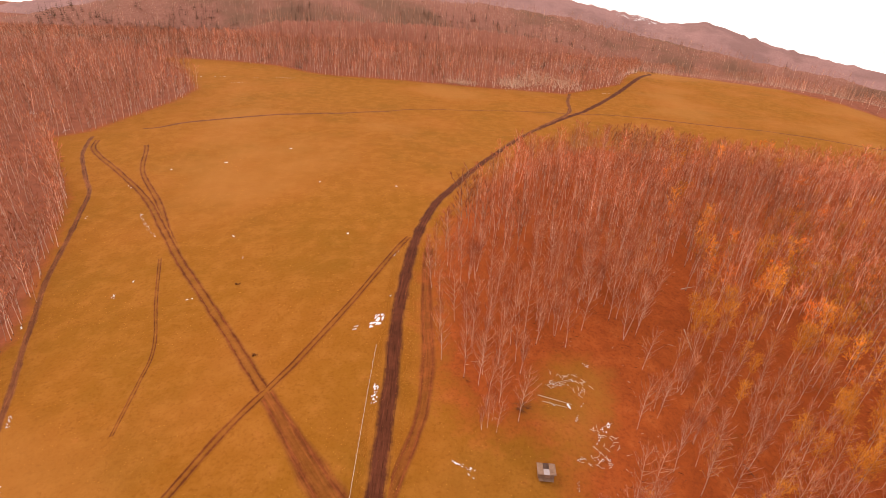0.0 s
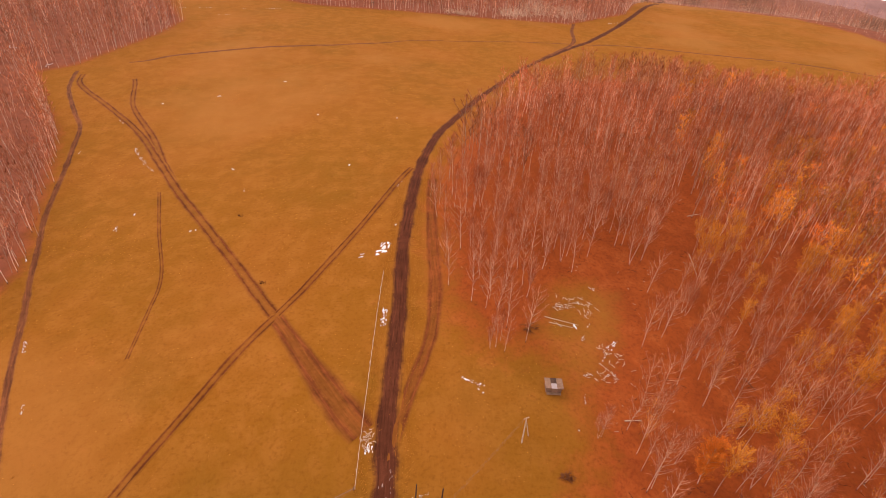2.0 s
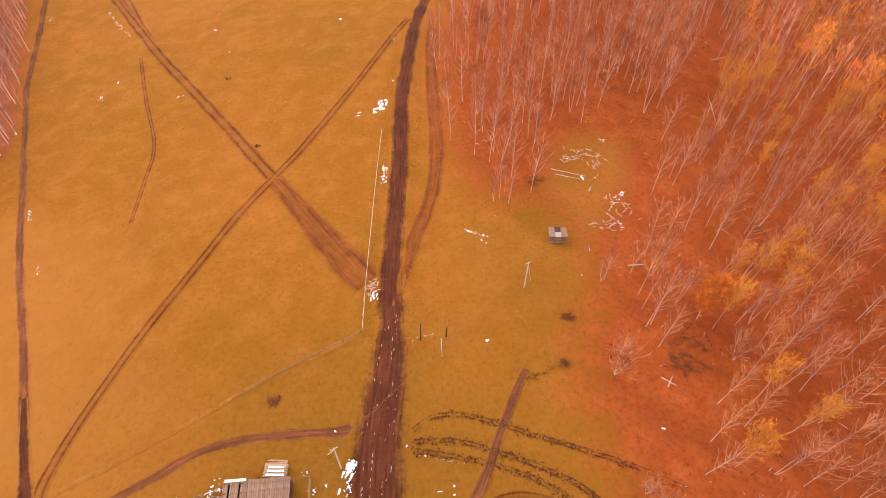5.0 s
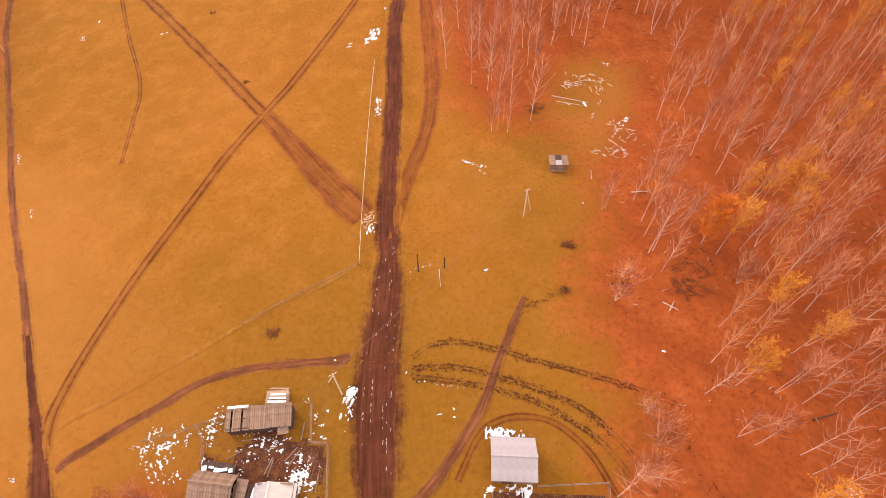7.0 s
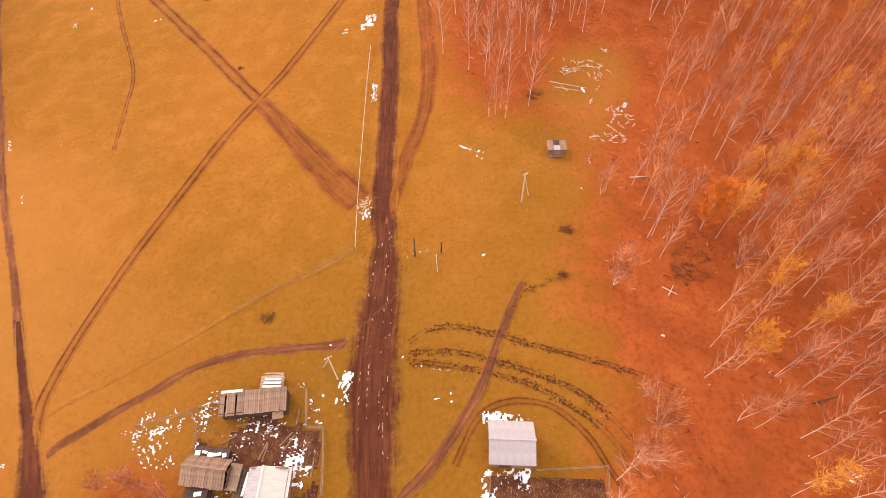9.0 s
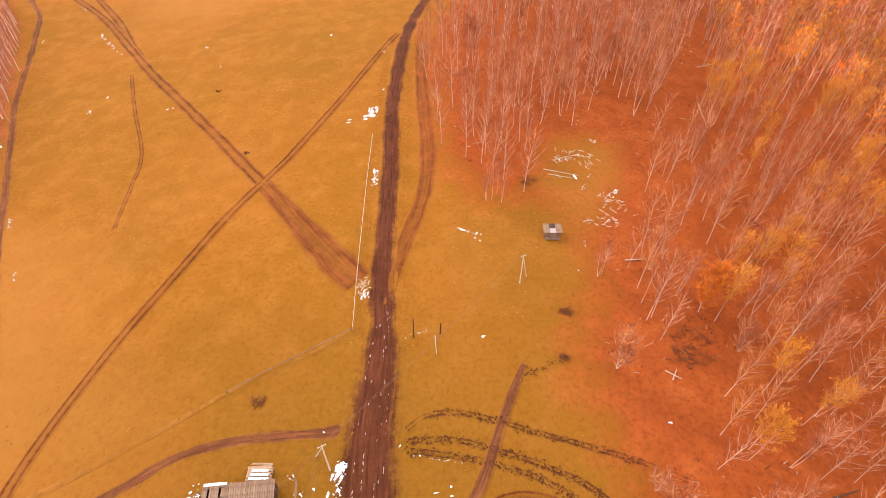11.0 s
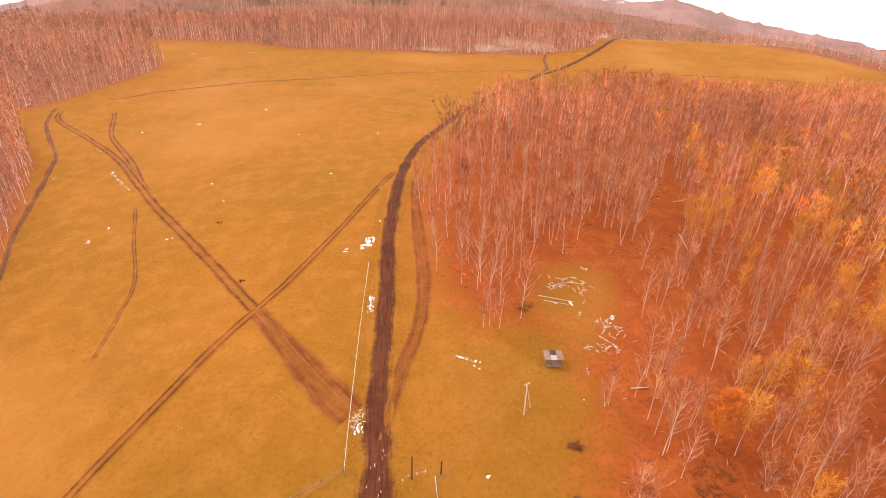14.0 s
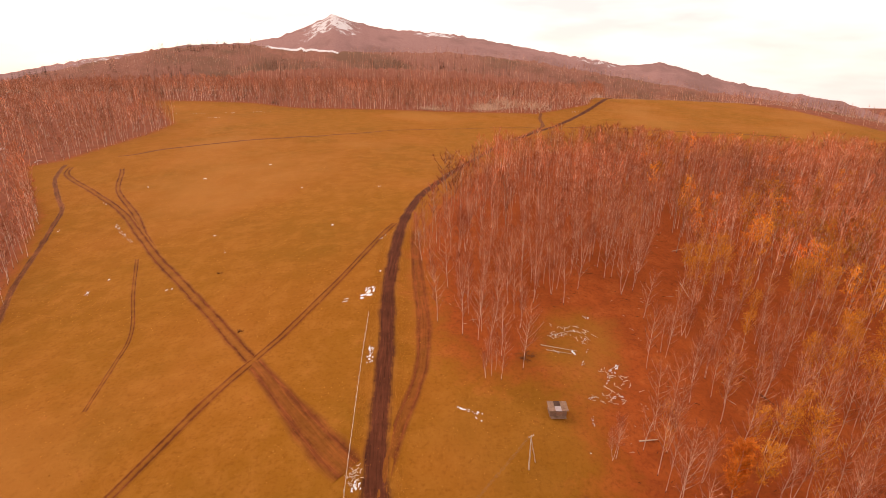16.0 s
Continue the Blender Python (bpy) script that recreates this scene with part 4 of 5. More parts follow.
a, q = r.uniform(-52, 46, 5500), -r.uniform(0, 1, 5500) * 0.8
field = (a > -18.4) & (a < -9.9) & (q > -0.24)
a, q = a[~field], q[~field]
R = 1500 + q * 500
hx, hy, hz = R * np.sin(np.radians(a)), R * np.cos(np.radians(a)), mid_top(a, q)
dark = (r.uniform(size=len(hx)) < np.where(rough_noise(hx, hy, 0.006, 17) > 0.3, 0.32, 0.04)) | (a < -16) & (rough_noise(hx, hy, 0.015, 18) > 0.1) & (r.uniform(size=len(hx)) < 0.6)
forest("birch_wood", tiny, hx[~dark], hy[~dark], hz[~dark], np.full((~dark).sum(), 2.0), "leafless woods on the far hills", FAR_MATS, 38, 3)
forest("conifers", tiny_fir, hx[dark], hy[dark], hz[dark], np.full(dark.sum(), 2.0), "dark conifer stands on the far hills", [BARK, BARK_FOOT, NEEDLE], 39, 2)
fx, fy = scatter(WOOD_FAR, 12.0, 15, box_in=(280, 900, 300, 900))
forest("birch_wood", tiny, fx, fy, ground_z(fx, fy), np.full(len(fx), 1.4), "low leafless wood beyond the far meadow", FAR_MATS, 40, 3)

# rolling woods between the near slope and the far hills
a, R = r.uniform(-58, 22, 5000), np.sqrt(r.uniform(640 ** 2, 1300 ** 2, 5000))
hx, hy = R * np.sin(np.radians(a)), R * np.cos(np.radians(a))
dark = (a < -17) & (rough_noise(hx, hy, 0.01, 23) > 0.05) & (r.uniform(size=len(hx)) < 0.6) | (r.uniform(size=len(hx)) < 0.03)
hz = ground_z(hx, hy)
forest("birch_wood", tiny, hx[~dark], hy[~dark], hz[~dark], np.full((~dark).sum(), 1.6), "leafless woods rolling towards the far hills", FAR_MATS, 44, 3)
forest("conifers", tiny_fir, hx[dark], hy[dark], hz[dark], np.full(dark.sum(), 1.6), "dark conifer stands among the leafless woods", [BARK, BARK_FOOT, NEEDLE], 45, 2)
# dead pale brush left where trees were felled at the far edge of the meadow
PALE_BRUSH = make_island("pale_dead_brush", [(0.3, (0.64, 0.42, 0.27)), (0.7, (0.82, 0.64, 0.48))], 0.9)
V, T, n = [], [], 0
for cx, cy, rx, ry, count in ((0, 412, 14, 8, 200), (42, 425, 16, 22, 420), (66, 450, 16, 32, 520), (88, 440, 14, 26, 320)):
    bx, by = cx + rx * r.normal(0, 0.5, count), cy + ry * r.normal(0, 0.5, count)
    o = np.stack([bx, by, ground_z(bx, by) + 0.2], -1)
    g = r.normal(0, 1, (count, 3)) * np.array([1.2, 1.2, 0.7])
    g[:, 2] = np.abs(g[:, 2]) + 0.5
    side = np.cross(g, r.normal(0, 1, (count, 3)))
    side *= 0.13 / (np.linalg.norm(side, axis=1)[:, None] + 1e-9)
    V.append(np.stack([o + side, o - side, o + g * 2.6], 1).reshape(-1, 3))
    T.append(np.arange(count * 3).reshape(-1, 3) + n)
    n += count * 3
tagged(new("dead_brush", tri_mesh("dead_brush", np.concatenate(V), np.concatenate(T), [PALE_BRUSH])), "pale dead brush of felled trees along the wood", "brush", kind="stuff")


# ---- small and loose things ----
def stand(x, y, turn=0.0, tilt=0.0, sink=0.0):
    """A pose on the ground; tilt: how far a thing follows the slope it stands on."""
    e = 1.5
    nx, ny = -(gz(x + e, y) - gz(x - e, y)) / (2 * e) * tilt, -(gz(x, y + e) - gz(x, y - e)) / (2 * e) * tilt
    up = Vector((nx, ny, 1)).normalized()
    right = Vector((math.cos(radians(turn)), math.sin(radians(turn)), 0))
    right = (right - up * right.dot(up)).normalized()
    fwd = up.cross(right)
    m = Matrix((right, fwd, up)).transposed().to_4x4()
    return Matrix.Translation((x, y, gz(x, y) - sink)) @ m


def thing(name, m, label, category, group="", kind=""):
    ob = new(name)
    ob.matrix_world = m
    return tagged(ob, label, category, group, kind)


def share(name, me, parent, m, label=""):
    """One of many alike pieces on a shared mesh."""
    ob = new(name, me)
    ob.parent = parent
    ob.matrix_basis = m
    if label:
        ob["label"] = label
    return ob


def mesh_of(name, mat, build):
    bm = bmesh.new()
    build(bm)
    me = bpy.data.meshes.new(name)
    bm.to_mesh(me)
    bm.free()
    me.materials.append(mat)
    return me


def snow_patch(x, y, long, wide, turn, blobs, seed, label="small patch of thawing white snow on the grass", high=0.07, name="snow_patch", mat=None):
    """Ragged low mounds of snow; each mound is a piece of the patch."""
    r = np.random.RandomState(seed)
    patch = new(name) if blobs > 1 else None
    if patch:
        patch.location = (x, y, gz(x, y))
    ca, sa = math.cos(radians(turn)), math.sin(radians(turn))
    for k in range(blobs):
        u, v = (0, 0) if blobs == 1 else (r.uniform(-0.5, 0.5) * long, r.uniform(-0.5, 0.5) * wide)
        size = 0.36 * min(long, wide * 1.5) if blobs == 1 else r.uniform(0.10, 0.26) * min(wide * 1.3, long) * (0.44 if blobs > 4 else 1)
        stretch = min(long / max(wide, 0.01) if blobs == 1 else r.uniform(1.0, 2.4), 3.5)
        q = 16
        a = np.linspace(0, 2 * np.pi, q, endpoint=False)
        rad = size * (1 + 0.28 * np.sin(a * 2 + r.uniform(0, 6)) + 0.22 * np.sin(a * 3 + r.uniform(0, 6)) + r.uniform(-0.3, 0.3, q))
        ring = [np.array([[u, v]])] + [np.stack([u + f * rad * np.cos(a) * math.sqrt(stretch), v + f * rad * np.sin(a) / math.sqrt(stretch)], -1) for f in (0.55, 0.85, 1.0)]
        p = np.concatenate(ring)
        px, py = x + p[:, 0] * ca - p[:, 1] * sa, y + p[:, 0] * sa + p[:, 1] * ca
        h = np.concatenate([[1.0], np.full(q, 0.9), np.full(q, 0.6), np.full(q, -0.3)]) * high * r.uniform(0.7, 1.2)
        V = np.stack([px - x, py - y, ground_z(px, py) + 0.03 + h - gz(x, y)], -1)
        t = [(0, 1 + i, 1 + (i + 1) % q) for i in range(q)]
        for s in (0, 1):
            b0, b1 = 1 + s * q, 1 + (s + 1) * q
            for i in range(q):
                j = (i + 1) % q
                t += [(b0 + i, b1 + i, b1 + j), (b0 + i, b1 + j, b0 + j)]
        me = tri_mesh("snow_mound" if patch else name, V, np.array(t), [mat or SNOW], smooth=True)
        ob = new("snow_mound" if patch else name, me)
        if patch:
            ob.parent = patch
        else:
            ob.location = (x, y, gz(x, y))
            patch_one = ob
    return tagged(patch or patch_one, label, "snow" if mat is None else "puddle", "snow patches" if mat is None else "puddles on the road")


# x, y, length, width, bearing, mounds
MEADOW_SNOW = [(-70.7, 146.8, 2, 1.54, 16, 2), (-102.1, 212.5, 2.2, 1.32, 33, 1), (-79.3, 232.6, 1.8, 1.10, 12, 1), (-20.4, 101.9, 1.7, 0.63, 14, 1), (-20.3, 102.9, 1.7, 0.53, 14, 1), (-53.7, 191.8, 1.3, 0.88, 3, 1), (-89.1, 122.1, 1.8, 1.03, 102, 2), (-90.2, 114.1, 3, 1.32, 116, 4), (-61.5, 133.4, 2.6, 0.88, 134, 3), (-68, 113.1, 1.5, 1.08, 17, 2), (-121.8, 202.3, 1.1, 0.88, 42, 1), (-21.8, 187.9, 1.1, 0.88, -9, 1), (-32.4, 147.6, 1.1, 0.88, -3, 1)]
ROAD_SNOW = [(-15.2, 105.9, 3.5, 2.60, 69, 2), (-16, 104.1, 3, 2.14, 39, 2), (-12, 84.8, 3.2, 1.62, 88, 2), (-11.9, 81.3, 3, 1.39, 92, 2), (-15.5, 105.1, 4.3, 3.45, 69, 6), (-13.5, 114, 2, 1.32, 84, 2), (-14.9, 135.2, 3.5, 1.76, 68, 4), (-12, 82.8, 6.4, 1.80, 90, 7), (-10.5, 52.7, 2.5, 2.04, 85, 5), (-127.8, 183.1, 6.9, 0.79, 138, 5), (-109.9, 160.6, 7.3, 1.51, 133, 7), (-104.5, 154.4, 7.5, 1.54, 132, 7), (-98.9, 148.6, 5.3, 1.10, 132, 4)]
WEST_SNOW = [(-207.6, 364.1, 10, 2.01, 8, 5), (-192.8, 368.9, 9.3, 1.60, -1, 5), (-176.9, 372.2, 11.5, 1.27, 18, 6), (-155.4, 379.4, 8.1, 1.01, 23, 5), (-134.1, 386.3, 15, 2.00, 13, 6), (-159.4, 358.5, 8.8, 1.17, 20, 4), (118.3, 413.9, 10.4, 1.74, 19, 5), (-230.3, 260.9, 6.7, 4.99, -36, 4), (-195.2, 238.1, 5.2, 2.61, 84, 4), (-83.1, 71.8, 3.9, 0.98, 122, 7), (-72.1, 57, 3, 0.71, 120, 6), (-105.8, 101.4, 2.1, 0.89, 115, 2), (-130, 160.2, 2.9, 0.90, 102, 2), (-51.7, 14, 1, 0.70, 3, 4)]
NEAR_SNOW = [(-2.9, 45.7, 1.5, 0.74, 15, 2), (-0.8, 46.5, 2.4, 0.60, 17, 4), (8.7, 45.9, 1.2, 0.59, 42, 1), (-0.7, 28, 1.3, 0.64, -6, 2), (2.2, 27.5, 3.3, 0.51, -3, 5), (4.8, 27.3, 1.8, 0.26, 0, 2), (1.9, 23.6, 1.2, 0.43, 16, 1), (3.6, 24.3, 1.3, 0.50, 21, 2), (3.9, 23.3, 0.7, 0.37, 6, 1), (-11.3, 25.2, 2.3, 0.73, 86, 1), (-11.5, 23, 2.2, 0.70, 83, 1), (-13.4, 20.2, 1.1, 0.90, 8, 2), (-3, 29.2, 0.8, 0.39, 57, 1), (-16.4, 24.9, 1.2, 0.95, 8, 3), (-13.4, 30.7, 0.5, 0.38, 7, 1), (34.5, 33.5, 0.6, 0.49, -1, 1)]
GLADE_SNOW = [(6.6, 67.6, 4.2, 1.0, -22, 6), (8.6, 66.9, 2.4, 0.8, -25, 2), (5.7, 67.9, 1.6, 0.8, -20, 1), (8.3, 65.5, 1.5, 0.6, -40, 2), (29, 83.3, 1.7, 1.1, 95, 1), (32.1, 83.8, 1.6, 1.0, 40, 2), (30.5, 80.4, 2.2, 0.8, 60, 4), (34.9, 95, 2.2, 1.00, -14, 4), (31, 90.3, 1.4, 0.44, -61, 1), (32.6, 87.4, 3.3, 0.67, 54, 6), (36, 78.7, 3.4, 1.66, 39, 6), (33.7, 75.9, 2.5, 1.03, 57, 5), (28, 65.6, 2.6, 0.58, 84, 5), (29.6, 71.1, 2.4, 0.81, 16, 6), (34.1, 71.6, 2.9, 1.00, 16, 7), (25.8, 59.3, 0.5, 0.28, -8, 1), (27.1, 88.7, 3.4, 0.91, 0, 5), (25.3, 83.5, 2.4, 0.67, -40, 4)]
YARD_SNOW = [(-33.6, 18.7, 3.1, 1.83, 38, 9), (-31.2, 19.4, 2, 0.89, 83, 7), (-19.1, 19.2, 3.8, 1.06, 39, 12), (-14.6, 17.1, 1.9, 0.87, 95, 6), (-37.9, 18.3, 1.7, 0.60, 9, 4), (-12.3, 17.1, 1.8, 0.33, 93, 3)]
BARN_SNOW = [(55.2, 15.7, 2, 1.89, -1, 7)]
for group, label in ((MEADOW_SNOW, "small patch of snow lying on the dry meadow"), (ROAD_SNOW, "ragged strip of snow beside the mud track"), (WEST_SNOW, "thawing snow along the track by the wood"), (NEAR_SNOW, "thin streak of snow in the ochre grass"),
                     (GLADE_SNOW, "broken crust of snow among felled branches"), (YARD_SNOW, "dirty thawing snow in the farmyard"), (BARN_SNOW, "snow slid from the barn roof onto the grass")):
    for k, (x, y, a, b, turn, blobs) in enumerate(group):
        blobs = blobs if blobs < 3 else int(blobs * 2.6)
        snow_patch(x, y, a * 0.9, b * 0.72, turn, blobs, int(abs(x * 31 + y * 17)) + k, label)

# ragged crusts of thawing snow over the yard and round the barn
def snow_crust(x0, x1, y0, y1, bare, seed, label, step=0.1):
    """A thin broken sheet of snow; bare: how much of the ground shows through."""
    xs, ys = np.meshgrid(np.arange(x0, x1, step), np.arange(y0, y1, step), indexing="ij")
    v = 0.6 * rough_noise(xs, ys, 0.6, seed) + 0.4 * rough_noise(xs, ys, 2.1, seed + 1) + 0.55 * rough_noise(xs, ys, 6.0, seed + 2) + 0.55 * rough_noise(xs, ys, 13.0, seed + 3)
    v = v - 0.9 * np.clip(1 - np.minimum(np.minimum(xs - x0, x1 - xs), np.minimum(ys - y0, y1 - ys)) / 0.6, 0, 1)
    keep = v > bare
    i, j = np.where(keep[:-1, :-1] & keep[1:, :-1] & keep[:-1, 1:] & keep[1:, 1:])
    quad = i * xs.shape[1] + j
    n = xs.shape[1]
    tris = np.concatenate([np.stack([quad, quad + n, quad + n + 1], -1), np.stack([quad, quad + n + 1, quad + 1], -1)])
    rs = np.random.RandomState(seed)
    xs, ys = xs + rs.uniform(-0.45, 0.45, xs.shape) * step, ys + rs.uniform(-0.45, 0.45, ys.shape) * step
    z = ground_z(xs, ys) + 0.06 + 0.09 * np.clip((v - bare) * 2, 0, 1)
    used = np.unique(tris)
    back = np.zeros(xs.size, int)
    back[used] = np.arange(len(used))
    me = tri_mesh("snow_crust", np.stack([xs.ravel(), ys.ravel(), z.ravel()], -1)[used], back[tris], [SNOW], smooth=True)
    return tagged(new("snow_crust", me), label, "snow", kind="stuff")


snow_crust(-29, -13, 8, 24, 0.66, 501, "thawing crust of snow over the trampled farmyard")
snow_crust(-37, -28.2, 13.5, 21.5, 0.42, 511, "thawing crust of snow beside the orchard fence")
snow_crust(8, 14.6, 20.6, 22.3, -0.35, 521, "snow slid from the barn roof onto the grass")
snow_crust(7.6, 14, 12.6, 15.4, -0.35, 531, "snow slid from the barn roof onto the paddock")
snow_crust(7.6, 9.4, 8, 13, -0.5, 541, "strip of snow along the paddock fence")
snow_crust(-11.1, -9.5, 20.4, 27.2, -0.15, 551, "strip of old snow on the grass beside the road")

# pale puddles and dry crusts on the road
PUDDLE = make_plain("pale_puddle_water", [(0.3, (0.30, 0.17, 0.13)), (0.7, (0.50, 0.36, 0.31))], 1.5, 0.15, 0, 0.05)
r = np.random.RandomState(77)
for k in range(64):
    y = r.uniform(14, 50)
    x = np.interp(y, [12, 24, 32, 47], [-5.6, -6.7, -7.0, -7.1]) + r.choice([-1.9, -0.8, 0.8, 1.3, 1.9]) * np.interp(y, [16, 36, 47], [1.0, 1.0, 0.5])
    ob = snow_patch(x, y, r.uniform(0.7, 3.0), r.uniform(0.12, 0.28), 90 + r.uniform(-9, 9), 1, 900 + k, "shallow pale puddle in a wheel rut of the road", 0.015, "puddle", PUDDLE)
    ob.location.z += 0.09

# clods of churned earth beside the wheel ruts
CLOD = make_plain("turned_dark_earth", [(0.3, (0.075, 0.022, 0.010)), (0.7, (0.15, 0.050, 0.022))], 3.0, 0.95)
V, T, n = [], [], 0
lines = [([(0.5, 33.4), (4.6, 33.9), (10.3, 32.9), (15.9, 31.5), (22.2, 30), (29.9, 27.8)], 480), ([(-2, 29.8), (3.8, 30.2), (10.2, 28.9), (15.6, 27.5), (20.9, 25.4), (25, 22.2)], 520),
         ([(-1.9, 28.6), (3.8, 28.1), (10.1, 27.2), (15.5, 25.6), (19.9, 23.4), (23.4, 20.9)], 480), ([(10.2, 31.4), (12.6, 37.1), (15, 41.5)], 110), ([(14.8, 40), (18.5, 41.4), (21, 43)], 60), ([(40, 41), (41.5, 49), (44.5, 51), (46, 47)], 60)]
for pts, count in lines:
    c = smooth_line([(*p, 0) for p in pts], 0.1)
    for k in r.randint(0, len(c), count):
        x, y = c[k, 0] + r.normal(0, 0.28), c[k, 1] + r.normal(0, 0.3)
        s = r.uniform(0.06, 0.2)
        base = np.array([(1, 0, 0), (-0.4, 0.9, 0), (-0.5, -0.8, 0), (0.1, 0, 1.0)]) * s * r.uniform(0.6, 1.4, (4, 3)) + np.array([x, y, gz(x, y) + 0.03])
        V.append(base)
        T.append(np.array([(0, 1, 3), (1, 2, 3), (2, 0, 3)]) + n)
        n += 4
tagged(new("earth_clods", tri_mesh("earth_clods", np.concatenate(V), np.concatenate(T), [CLOD])), "dark clods of earth thrown up along the wheel ruts", "earth clods", kind="stuff")

# tufts of dead grass over the near meadow and along the road
STRAW = make_island("dead_grass_blades", [(0.3, (0.50, 0.20, 0.030)), (0.6, (0.60, 0.26, 0.050)), (0.8, (0.68, 0.34, 0.09))], 0.9, 0.5, 0.8)
count = 15000
tx, ty = r.uniform(-125, 45, count), r.uniform(8, 230, count)
keep = (zone_at(tx, ty) < 0.35) & (rough_noise(tx, ty, 0.13, 71) + r.uniform(-0.6, 0.6, count) > 0.25)
tx, ty = tx[keep], ty[keep]
side = np.concatenate([r.normal(3.1, 0.8, 1500), r.normal(-3.2, 0.8, 1500)])
sy_ = r.uniform(44, 145, 3000)
tx = np.concatenate([tx, np.interp(sy_, [44, 57, 85, 115, 145], [-7.0, -8.1, -9.2, -10.6, -9.6]) + side])
ty = np.concatenate([ty, sy_])
tz = ground_z(tx, ty)
a, s = r.uniform(0, 6.28, len(tx)), r.uniform(0.10, 0.26, len(tx))
d = np.stack([np.cos(a), np.sin(a), 0 * a], -1)
p = np.stack([tx, ty, tz], -1)
q = np.stack([-np.sin(a), np.cos(a), 0 * a], -1)
tip = np.array([0, 0, 1.0])
V = np.stack([p + d * s[:, None] * 0.5, p - d * s[:, None] * 0.5, p + tip * (s * 0.8)[:, None] + q * s[:, None] * 0.3, p + q * s[:, None] * 0.5], 1).reshape(-1, 3)
base = (np.arange(len(tx)) * 4)[:, None]
T = np.concatenate([base + [0, 1, 2], base + [0, 3, 2]])
tagged(new("grass_tufts", tri_mesh("grass_tufts", V, T, [STRAW])), "pale tufts of dead grass dotted over the meadow", "grass", kind="stuff")


# ---- fences, poles and wires ----
def rail_fence(points, label, rails=2, high=1.1, mat=TIMBER, gap=2.6):
    line = smooth_line([(x, y, 0) for x, y in points], gap) if len(points) > 2 else np.array([(*(np.array(points[0]) + (np.array(points[1]) - np.array(points[0])) * t), 0) for t in np.linspace(0, 1, max(2, int(math.dist(*points) / gap) + 1))])
    f = thing("fence", pose(line[0][0], line[0][1], gz(line[0][0], line[0][1])), label, "fence")
    o = Vector((line[0][0], line[0][1], gz(line[0][0], line[0][1])))
    rr = random.Random(int(abs(o.x * 13 + o.y * 7)))
    tops = []
    for x, y, _ in line:
        p = Vector((x, y, gz(x, y))) - o
        bm = bmesh.new()
        rod(bm, p - Vector((0, 0, 0.2)), p + Vector((rr.uniform(-0.08, 0.08), rr.uniform(-0.08, 0.08), high + 0.15)), 0.07, 0.055, 6)
        part("post", bm, mat, f)
        tops.append(p)
    for a, b in zip(tops, tops[1:]):
        for k in range(rails):
            z = high * (k + 1) / rails - 0.1
            bm = bmesh.new()
            rod(bm, a + Vector((0.06, 0, z + rr.uniform(-0.08, 0.05))), b + Vector((0.06, 0, z + rr.uniform(-0.08, 0.05))), 0.05, 0.04, 5)
            part("rail", bm, mat, f)
    return f


POLEWOOD = make_plain("bleached_pole_timber", [(0.3, (0.52, 0.36, 0.24)), (0.7, (0.76, 0.60, 0.44))], 2.0, 0.8, 0, 0.4, (1, 1, 5), 0.2)
rail_fence([(-11.7, 46.6), (-12.3, 56), (-13, 69), (-13.7, 83), (-14.2, 97)], "thin pale rail fence along the mud road", 1, 0.9, POLEWOOD)
rail_fence([(-11.9, 46.4), (-21, 40.6), (-29.7, 34.5)], "sagging rail fence crossing the meadow", 1, 0.7, TIMBER, 3.2)
rail_fence([(-15.6, 24.4), (-14.8, 19.3)], "weathered board fence of the farmyard", 3, 1.3)
rail_fence([(-14.8, 19.3), (-12.6, 19.3)], "weathered board fence of the farmyard", 3, 1.3)
rail_fence([(-12.6, 19.3), (-12.1, 16), (-11.7, 12.6), (-11.6, 9.6)], "weathered board fence of the farmyard", 3, 1.3)
rail_fence([(-36.7, 19), (-33.1, 20), (-30.2, 21), (-26.7, 22.6)], "low broken fence round the farmyard", 2, 1.0)
rail_fence([(-30.2, 21), (-28.4, 18.2), (-28.4, 15.9)], "low broken fence between yard and orchard", 2, 1.0)
rail_fence([(14.5, 15.1), (23.5, 15.8)], "grey rail fence of the paddock behind the barn", 2, 1.2, TIMBER, 2.2)
rail_fence([(23.5, 15.8), (22.9, 10.2)], "grey rail fence of the paddock behind the barn", 2, 1.2, TIMBER, 2.2)
rail_fence([(8.7, 14.1), (8.4, 9.8)], "grey rail fence of the paddock behind the barn", 2, 1.2, TIMBER, 2.2)


